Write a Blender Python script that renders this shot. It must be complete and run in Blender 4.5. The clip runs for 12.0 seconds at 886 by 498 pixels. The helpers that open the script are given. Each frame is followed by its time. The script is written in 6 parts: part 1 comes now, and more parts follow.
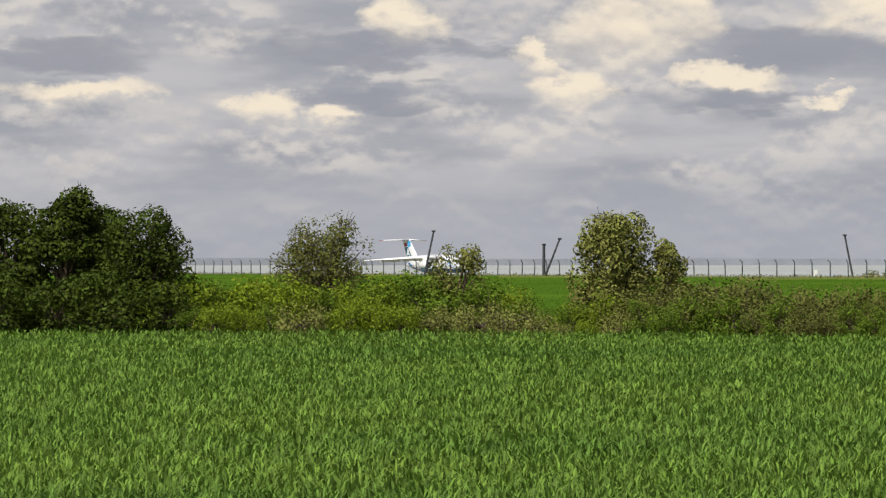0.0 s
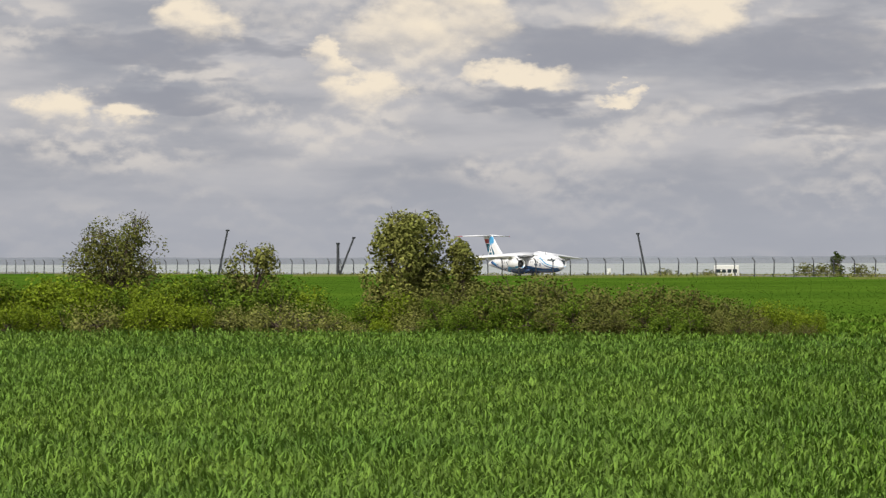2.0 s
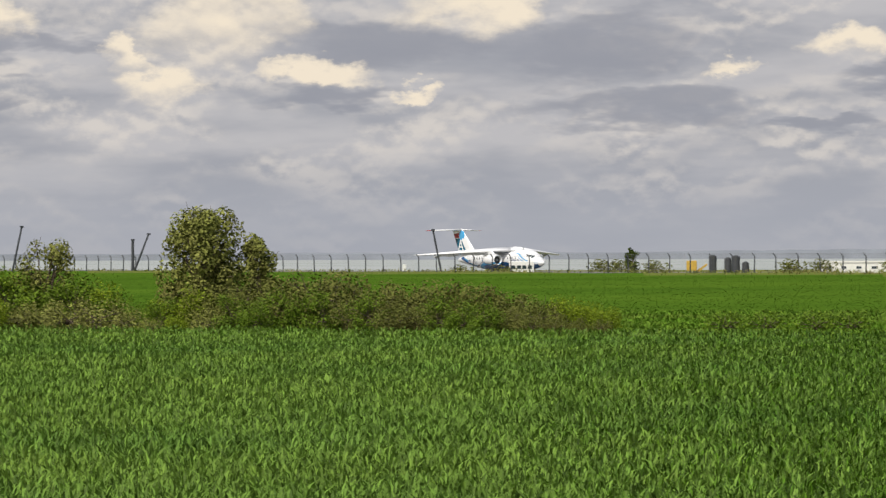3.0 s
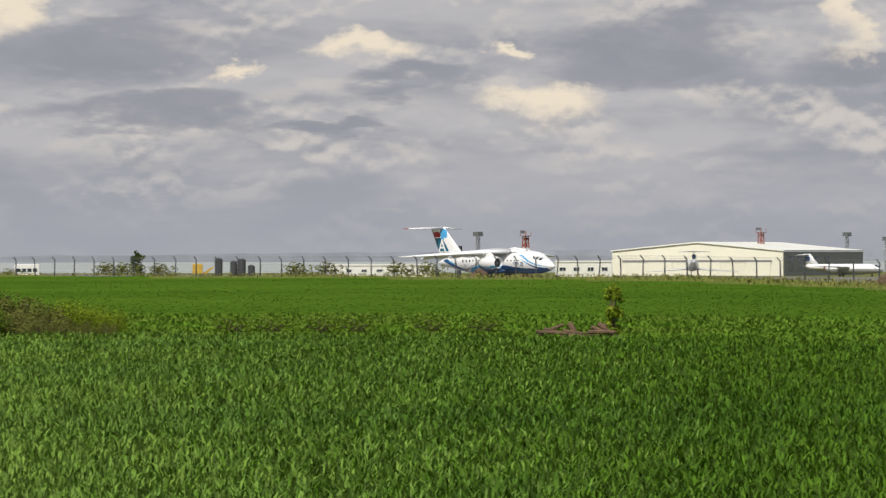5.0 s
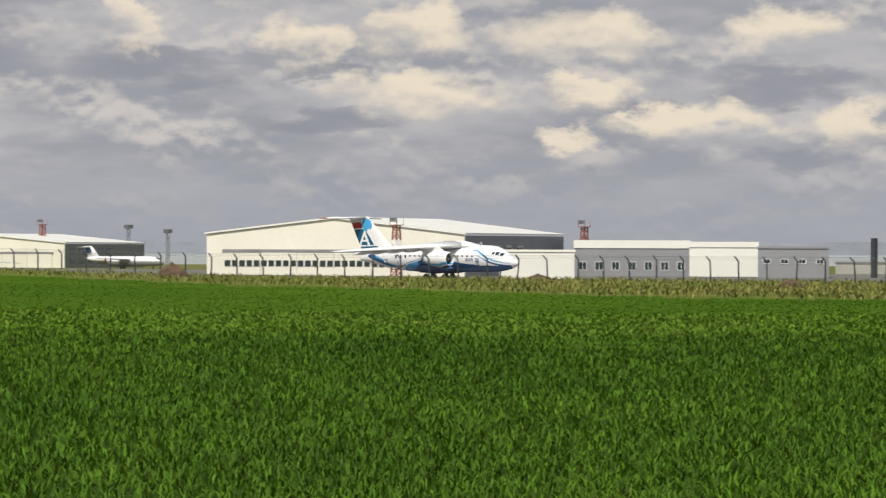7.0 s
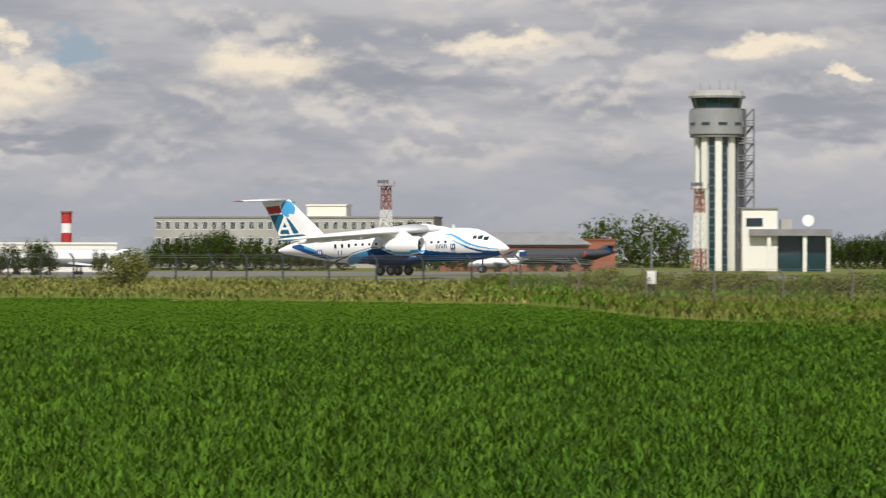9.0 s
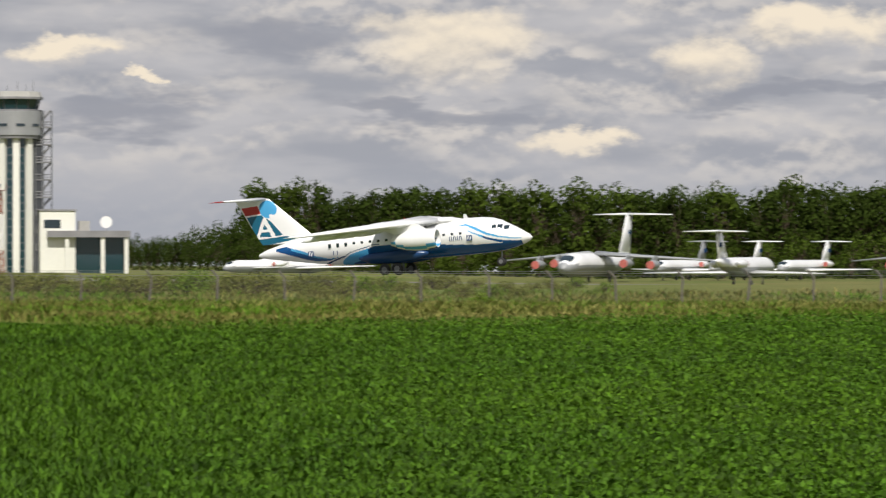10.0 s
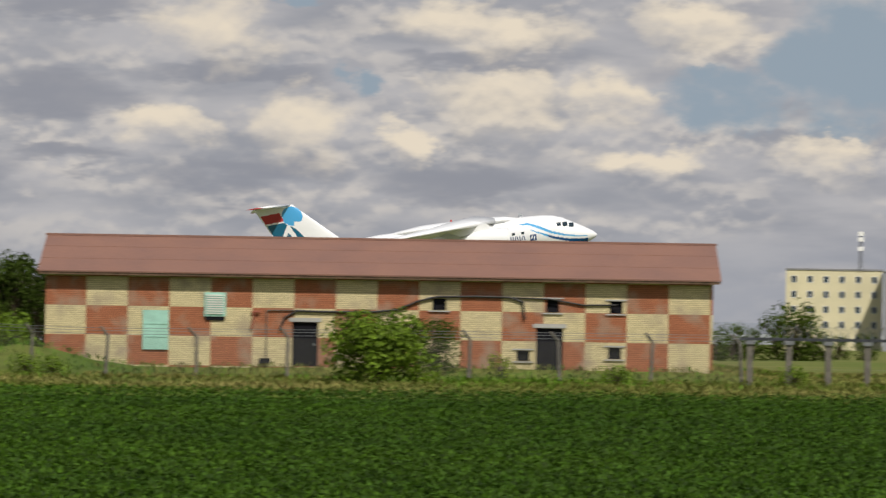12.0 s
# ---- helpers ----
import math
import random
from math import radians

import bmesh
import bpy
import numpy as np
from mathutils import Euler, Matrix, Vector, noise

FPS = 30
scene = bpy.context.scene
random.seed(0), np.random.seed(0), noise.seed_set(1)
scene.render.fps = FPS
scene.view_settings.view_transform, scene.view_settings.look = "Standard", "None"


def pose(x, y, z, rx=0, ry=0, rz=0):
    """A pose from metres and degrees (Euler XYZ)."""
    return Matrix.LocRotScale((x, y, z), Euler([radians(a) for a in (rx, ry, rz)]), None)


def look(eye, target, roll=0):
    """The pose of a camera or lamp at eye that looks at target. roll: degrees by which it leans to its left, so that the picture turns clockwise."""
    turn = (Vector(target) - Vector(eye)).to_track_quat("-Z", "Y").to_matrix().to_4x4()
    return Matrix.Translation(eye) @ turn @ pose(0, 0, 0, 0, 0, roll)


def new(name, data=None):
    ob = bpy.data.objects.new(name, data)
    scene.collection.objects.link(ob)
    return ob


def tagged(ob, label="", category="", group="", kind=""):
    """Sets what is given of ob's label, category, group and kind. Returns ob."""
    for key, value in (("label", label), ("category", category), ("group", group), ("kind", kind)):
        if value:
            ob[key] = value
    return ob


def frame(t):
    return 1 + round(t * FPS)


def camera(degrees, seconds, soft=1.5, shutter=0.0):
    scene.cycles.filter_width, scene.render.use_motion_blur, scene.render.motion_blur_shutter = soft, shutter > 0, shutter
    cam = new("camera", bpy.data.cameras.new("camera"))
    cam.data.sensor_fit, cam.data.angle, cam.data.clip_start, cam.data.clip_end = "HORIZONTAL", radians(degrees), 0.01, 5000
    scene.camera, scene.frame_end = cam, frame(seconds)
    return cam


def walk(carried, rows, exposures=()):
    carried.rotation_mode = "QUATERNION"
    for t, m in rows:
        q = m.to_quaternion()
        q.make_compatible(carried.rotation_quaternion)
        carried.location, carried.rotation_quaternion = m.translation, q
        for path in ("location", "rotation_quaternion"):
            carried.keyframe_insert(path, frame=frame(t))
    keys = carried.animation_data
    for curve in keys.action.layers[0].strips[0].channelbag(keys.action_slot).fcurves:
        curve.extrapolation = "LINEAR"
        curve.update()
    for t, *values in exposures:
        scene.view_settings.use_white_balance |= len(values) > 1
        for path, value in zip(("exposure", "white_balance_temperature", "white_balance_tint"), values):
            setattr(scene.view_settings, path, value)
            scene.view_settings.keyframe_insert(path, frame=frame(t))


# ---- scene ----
# Bearings are milliradians clockwise from +y, seen from the tripod; lengths are metres.
EYE = 2.7
LENS = 11.48


def at(b, d, z=0.0):
    """A point at bearing b and ground distance d."""
    return Vector((d * math.sin(b / 1000), d * math.cos(b / 1000), z))


def lerp(x, xs, ys):
    return float(np.interp(x, xs, ys))


# ---- camera: it turns on a tripod at the edge of the field ----
cam = camera(LENS, 12.0, soft=1.3, shutter=0.12)
# seconds, bearing, rise of the view per kilometre, lean in degrees
TURN = [
    (0, -1107.69, 2.692, -0.006), (0.5, -1098.75, 2.705, 0.043), (1, -1088.80, 2.798, -0.019), (1.5, -1078.27, 2.697, -0.111),
    (2, -1060.97, 2.406, -0.132), (2.5, -1039.23, 1.868, -0.090), (2.7, -1029.81, 1.687, -0.116), (4.3, -942.39, 1.009, -0.236),
    (4.5, -931.94, 1.062, -0.243), (5, -902.53, 1.905, -0.116), (5.5, -864.81, 2.374, 0.030), (6, -817.33, 0.384, 0.389),
    (6.5, -780.60, 0.254, 0.194), (7, -739.84, 0.195, 0.170), (7.5, -695.4, -1.261, 0.102), (7.7, -672.8, -2.653, 0.069),
    (9.3, -478.65, 0.168, 0.043), (9.5, -447.80, 0.114, 0.015), (9.8, -394.72, 0.131, -0.021), (10, -361.11, -0.014, -0.007),
    (10.2, -327.09, 1.112, 0.043), (10.5, -279.77, 3.669, 0.069), (10.8, -225.25, 6.443, 0.087), (11, -191.05, 7.814, 0.101),
    (11.2, -156.78, 9.287, 0.199), (11.5, -106.60, 11.458, 0.257), (11.7, -67.32, 13.421, 0.511), (12, 0.01, 17.201, 0.926),
]
walk(cam, [(t, look((0, 0, EYE), at(b, 1000, EYE + e), roll)) for t, b, e, roll in TURN],
     exposures=[(0, 0.0), (2.5, -0.02), (4.4, -0.05), (5.5, -0.14), (6.5, -0.13), (7.7, -0.12), (9.4, 0.0), (11.0, 0.0), (12.0, -0.2)])

# ---- sky, sun ----
SUN = Vector((0.28, -0.62, 0.85)).normalized()
world = bpy.data.worlds.new("sky")
scene.world = world
world.use_nodes = True
wt = world.node_tree
wt.nodes.clear()


def wnode(kind):
    return wt.nodes.new(kind)


def wmath(op, a, b=None, clamp=False):
    n = wnode("ShaderNodeMath")
    n.operation, n.use_clamp = op, clamp
    for i, v in enumerate((a, b)):
        if v is None:
            continue
        if isinstance(v, (int, float)):
            n.inputs[i].default_value = v
        else:
            wt.links.new(v, n.inputs[i])
    return n.outputs[0]


def wmix(fac, a, b):
    n = wnode("ShaderNodeMix")
    n.data_type = "RGBA"
    wt.links.new(fac, n.inputs[0])
    for i, v in ((6, a), (7, b)):
        if isinstance(v, tuple):
            n.inputs[i].default_value = (*v, 1)
        else:
            wt.links.new(v, n.inputs[i])
    return n.outputs[2]


def wstep(v, lo, hi):
    n = wnode("ShaderNodeMapRange")
    n.interpolation_type = "SMOOTHSTEP"
    wt.links.new(v, n.inputs[0])
    n.inputs[1].default_value, n.inputs[2].default_value = lo, hi
    return n.outputs[0]


wcoord = wnode("ShaderNodeTexCoord").outputs["Generated"]
wsplit = wnode("ShaderNodeSeparateXYZ")
wt.links.new(wcoord, wsplit.inputs[0])
wup = wsplit.outputs[2]


# Sky places are a bearing and a rise in milliradians.
wbear = wmath("MULTIPLY", wmath("ARCTAN2", wsplit.outputs[0], wsplit.outputs[1]), 1000.0)
wrise = wmath("MULTIPLY", wup, 1000.0)
wjoin = wnode("ShaderNodeCombineXYZ")
wt.links.new(wbear, wjoin.inputs[0])
wt.links.new(wrise, wjoin.inputs[1])
wplace = wjoin.outputs[0]


def wvec(op, a, b, c=None):
    n = wnode("ShaderNodeVectorMath")
    n.operation = op
    for i, v in enumerate((a, b, c)):
        if v is None:
            continue
        if isinstance(v, tuple):
            n.inputs[i].default_value = v
        else:
            wt.links.new(v, n.inputs[i])
    return n.outputs["Value" if op == "DOT_PRODUCT" else "Vector"]


def cloud_noise(wide, tall, detail=5.0, rough=0.55, lift=0.0, seed=0.0, colour=False):
    """Noise with features about wide by tall milliradians."""
    n = wnode("ShaderNodeTexNoise")
    n.inputs["Scale"].default_value = 1.0
    n.inputs["Detail"].default_value = detail
    n.inputs["Roughness"].default_value = rough
    wt.links.new(wvec("MULTIPLY_ADD", wplace, (1 / wide, 1 / tall, 0), (seed, lift / tall, seed * 0.7)), n.inputs["Vector"])
    return n.outputs["Color" if colour else "Fac"]


def warped(size, wide, tall, detail, seed):
    """Sky places pushed about by turbulence, for ragged outlines."""
    push = wvec("SUBTRACT", cloud_noise(wide, tall, detail, 0.6, 0, seed, True), (0.5, 0.5, 0.5))
    return wvec("MULTIPLY_ADD", push, (size * 1.5, size, 0), wplace)


def nearest(place, lumps, blend=0.25):
    """How far a place lies from the nearest lump, 1 at a lump's rim."""
    far = None
    for b, e, w, h in lumps:
        v = wvec("MULTIPLY_ADD", place, (1 / w, 1 / h, 0), (-b / w, -e / h, 0))
        r = wvec("DOT_PRODUCT", v, v)
        if far is None:
            far = r
            continue
        n = wnode("ShaderNodeMath")
        n.operation = "SMOOTH_MIN"
        wt.links.new(far, n.inputs[0])
        wt.links.new(r, n.inputs[1])
        n.inputs[2].default_value = blend
        far = n.outputs[0]
    return far


# bearing, rise, half width and half height of each heap in sunlight, from west to east
HEAPS_WEST = [
    (-1189, 38, 18, 3.5), (-1147, 33, 7, 4.5), (-1131, 32, 6, 3.5), (-1118, 54, 10, 5), (-1066, 51, 15, 10), (-1079, 38, 10, 5),
    (-1054, 57, 11, 8), (-1085, 45, 5, 5), (-1043, 41, 13, 3), (-1007, 55, 15, 5), (-949, 42, 8, 2.5), (-1021, 38, 6, 2),
    (-922, 47, 12, 4), (-879, 34.5, 14, 4.5), (-887, 45.5, 5, 2.5), (-811, 52, 5, 8), (-770, 47, 10, 5.5), (-747, 35.5, 19, 5.5),
]
HEAPS_MID = [
    (-745, 49, 14, 6), (-707, 48, 18, 7), (-707, 36, 11, 4.5), (-713, 27, 8, 3), (-685, 28.5, 18, 4), (-661, 50, 15, 5),
    (-645.5, 27, 8, 6.5), (-617, 34, 17, 6.5), (-631, 35, 6, 3), (-618, 46, 5, 3), (-560, 40, 16, 6), (-508, 45, 13, 4),
    (-446, 45, 11, 3.5), (-429, 38.3, 3.5, 1.5), (-361, 46, 19, 8), (-303, 42, 11, 7), (-274, 50, 19, 5), (-330, 23, 12, 3.2),
]
HEAPS_EAST = [
    (-193, 51.5, 23, 9.5), (-247, 56.5, 10, 5), (-204, 34.5, 6, 4), (-147, 33.5, 13, 7), (-126, 25, 7, 5), (-53, 66, 13, 9),
    (-62, 43.5, 12, 5.5), (-34, 44, 11, 9), (-9, 40, 5.5, 4.5), (12, 49.5, 17, 9), (38, 51.5, 9, 6), (10, 67, 22, 6),
    (57, 67, 14, 7), (86, 40, 10, 6.5), (47, 38, 13, 4), (118, 36, 12, 6),
]
BASES_WEST = [
    (-1118, 47.5, 28, 3), (-1027, 47.5, 26, 5.5), (-1125, 37, 16, 2.5), (-1195, 46, 20, 4), (-1040, 36, 16, 2.5), (-969, 33, 26, 4),
    (-981, 48, 22, 7), (-911, 39.5, 15, 2.5), (-858, 44.5, 21, 6), (-846, 52, 12, 6), (-930, 29.5, 12, 2), (-907, 41.5, 10, 2.5),
    (-805, 41, 18, 4), (-766, 41.3, 9, 2.2), (-765, 28.4, 16, 3.5), (-662, 38, 14, 4), (-660, 20.5, 10, 2.6), (-694, 31.8, 12, 1.8), (-613, 25.5, 18, 2.6),
]
BASES_EAST = [
    (-396, 49.5, 18, 5), (-433, 31.5, 19, 4), (-529, 37.5, 22, 3), (-361, 31, 22, 3), (-290, 35.5, 20, 2.6), (-252, 36, 24, 2),
    (-284, 60, 22, 2.6), (-195, 64.5, 25, 1.8), (-243, 45, 20, 3), (-137, 53, 17, 5), (-170, 40, 22, 2.6), (-112, 35, 14, 5),
    (-81, 71, 16, 4), (-49, 57, 20, 3), (-84, 50, 17, 5), (8, 59.5, 20, 2.6), (9, 33, 20, 4.5), (-43, 32.5, 20, 4), (-85, 38, 14, 2.8),
]
CLEAR = [(64, 52, 18, 8), (92, 60, 22, 17), (130, 62, 30, 22), (-20, 53.5, 5, 4), (-35, 73, 7, 2.5), (-602, 44, 8, 6), (-185, 35.8, 8, 2.4)]

ragged = warped(17.0, 15, 9, 6, 2.7)
soft_edge = warped(24.0, 30, 9, 4, 8.1)
fine = wmath("SUBTRACT", cloud_noise(15, 9.5, 5, 0.5, 0, 1.7), 0.5)
fine_up = wmath("SUBTRACT", cloud_noise(15, 9.5, 5, 0.5, 1.8, 1.7), 0.5)
layers = cloud_noise(42, 10, 4, 0.5, 0, 5.3)
mass = cloud_noise(34, 12, 4, 0.5, 0, 9.9)
relief = wstep(wmath("SUBTRACT", fine, fine_up), -0.07, 0.10)
HEAPS = HEAPS_WEST + HEAPS_MID + HEAPS_EAST
above = nearest(wvec("ADD", ragged, (1.0, 2.6, 0)), HEAPS, 0.5)
heap = nearest(ragged, HEAPS, 0.5)
heap = wmath("ADD", wmath("SUBTRACT", 1.05, heap), wmath("MULTIPLY", fine, 2.0))
above = wmath("ADD", wmath("SUBTRACT", 1.05, above), wmath("MULTIPLY", fine_up, 2.0))
topside = wstep(wmath("SUBTRACT", heap, above), -0.75, 0.75)
lit = wmath("MULTIPLY", wstep(heap, -0.55, 0.9), wmath("ADD", wmath("MULTIPLY", topside, 0.9), 0.15))
base = nearest(soft_edge, BASES_WEST + BASES_EAST, 0.6)
base = wstep(wmath("ADD", wmath("SUBTRACT", 1.0, base), wmath("MULTIPLY", fine, 1.6)), -0.9, 1.0)
grey = wmix(wstep(layers, 0.34, 0.66), (0.36, 0.37, 0.41), (0.52, 0.51, 0.525))
grey = wmix(wmath("MULTIPLY", wmath("MULTIPLY", relief, wstep(mass, 0.36, 0.62)), 0.8), grey, (0.71, 0.66, 0.61))
grey = wmix(wmath("MULTIPLY", base, 0.9), grey, (0.315, 0.325, 0.37))
cloud = wmix(lit, grey, (0.90, 0.79, 0.635))
sky = wnode("ShaderNodeTexSky")
sky.sky_type, sky.sun_disc = "NISHITA", False
sky.sun_elevation = math.asin(SUN.z)
sky.sun_rotation = math.atan2(SUN.x, SUN.y)
high = wnode("ShaderNodeVectorMath")
high.inputs[1].default_value = (0, 0, 0.45)
wt.links.new(wcoord, high.inputs[0])
wt.links.new(high.outputs[0], sky.inputs[0])
blue = wnode("ShaderNodeMix")
blue.data_type, blue.blend_type = "RGBA", "MULTIPLY"
blue.inputs[0].default_value = 1
wt.links.new(sky.outputs[0], blue.inputs[6])
blue.inputs[7].default_value = (0.13, 0.12, 0.11, 1)
pale = wnode("ShaderNodeValue")
pale.outputs[0].default_value = 0.6
clear_sky = wmix(pale.outputs[0], blue.outputs[2], (0.46, 0.54, 0.58))
gap = wmath("ADD", wmath("SUBTRACT", 1.0, nearest(ragged, CLEAR)), wmath("MULTIPLY", fine, 2.4))
gap = wmath("MULTIPLY", wstep(gap, -0.2, 0.7), wmath("SUBTRACT", 1.0, wstep(heap, -0.1, 0.25)))
sheet = wmix(gap, cloud, clear_sky)
haze = wmath("MULTIPLY", wmath("SUBTRACT", 1.0, wstep(wup, 0.004, 0.028)), 0.85)
final = wmix(haze, sheet, (0.385, 0.40, 0.45))
overhead = wmath("MULTIPLY", wstep(wup, 0.09, 0.45), 0.75)
final = wmix(overhead, final, blue.outputs[2])
wbg = wnode("ShaderNodeBackground")
wbg.inputs[1].default_value = 1.0
wt.links.new(final, wbg.inputs[0])
wout = wnode("ShaderNodeOutputWorld")
wt.links.new(wbg.outputs[0], wout.inputs[0])

sun = new("sun", bpy.data.lights.new("sun", "SUN"))
sun.data.energy, sun.data.angle, sun.data.color = 4.9, radians(0.6), (1.0, 0.94, 0.84)
sun.matrix_basis = look(SUN * 50, (0, 0, 0))


# ---- materials ----
def material(name, color, rough=0.6, metal=0.0, vary=0.25, scale=3.0, bump=0.0, island=0.0, gloss=0.5, tint=None, clear=0.0):
    """A surface with two scales of variation; island varies each leaf, tint is a second colour in patches."""
    m = bpy.data.materials.new(name)
    m.use_nodes = True
    nt = m.node_tree
    p = nt.nodes["Principled BSDF"]
    p.inputs["Roughness"].default_value, p.inputs["Metallic"].default_value = rough, metal
    p.inputs["Specular IOR Level"].default_value = gloss
    co = nt.nodes.new("ShaderNodeTexCoord")
    a, b = nt.nodes.new("ShaderNodeTexNoise"), nt.nodes.new("ShaderNodeTexNoise")
    a.inputs["Scale"].default_value, b.inputs["Scale"].default_value = scale, scale * 9
    a.inputs["Detail"].default_value, b.inputs["Detail"].default_value = 4, 3
    for n in (a, b):
        nt.links.new(co.outputs["Object"], n.inputs["Vector"])
    ramp = nt.nodes.new("ShaderNodeMix")
    ramp.data_type = "RGBA"
    second = tint or tuple(c * (1 - vary) for c in color)
    ramp.inputs[6].default_value, ramp.inputs[7].default_value = (*color, 1), (*second, 1)
    edge = nt.nodes.new("ShaderNodeMapRange")
    edge.inputs[1].default_value, edge.inputs[2].default_value = 0.35, 0.68
    nt.links.new(a.outputs["Fac"], edge.inputs[0])
    nt.links.new(edge.outputs[0], ramp.inputs[0])
    hsv = nt.nodes.new("ShaderNodeHueSaturation")
    nt.links.new(ramp.outputs[2], hsv.inputs["Color"])
    grain = nt.nodes.new("ShaderNodeMapRange")
    grain.inputs[3].default_value, grain.inputs[4].default_value = 1 - vary * 0.7, 1 + vary * 0.7
    if island:
        g = nt.nodes.new("ShaderNodeNewGeometry")
        grain.inputs[3].default_value, grain.inputs[4].default_value = 1 - island, 1 + island
        nt.links.new(g.outputs["Random Per Island"], grain.inputs[0])
        hue = nt.nodes.new("ShaderNodeMapRange")
        hue.inputs[3].default_value, hue.inputs[4].default_value = 0.485, 0.515
        nt.links.new(b.outputs["Fac"], hue.inputs[0])
        nt.links.new(hue.outputs[0], hsv.inputs["Hue"])
    else:
        nt.links.new(b.outputs["Fac"], grain.inputs[0])
    nt.links.new(grain.outputs[0], hsv.inputs["Value"])
    nt.links.new(hsv.outputs[0], p.inputs["Base Color"])
    if bump:
        bn = nt.nodes.new("ShaderNodeBump")
        bn.inputs["Strength"].default_value, bn.inputs["Distance"].default_value = bump, 0.05
        nt.links.new(b.outputs["Fac"], bn.inputs["Height"])
        nt.links.new(bn.outputs[0], p.inputs["Normal"])
    if clear:
        tr = nt.nodes.new("ShaderNodeBsdfTranslucent")
        nt.links.new(hsv.outputs[0], tr.inputs["Color"])
        mx = nt.nodes.new("ShaderNodeMixShader")
        mx.inputs[0].default_value = clear
        nt.links.new(p.outputs[0], mx.inputs[1])
        nt.links.new(tr.outputs[0], mx.inputs[2])
        nt.links.new(mx.outputs[0], nt.nodes["Material Output"].inputs[0])
    return m


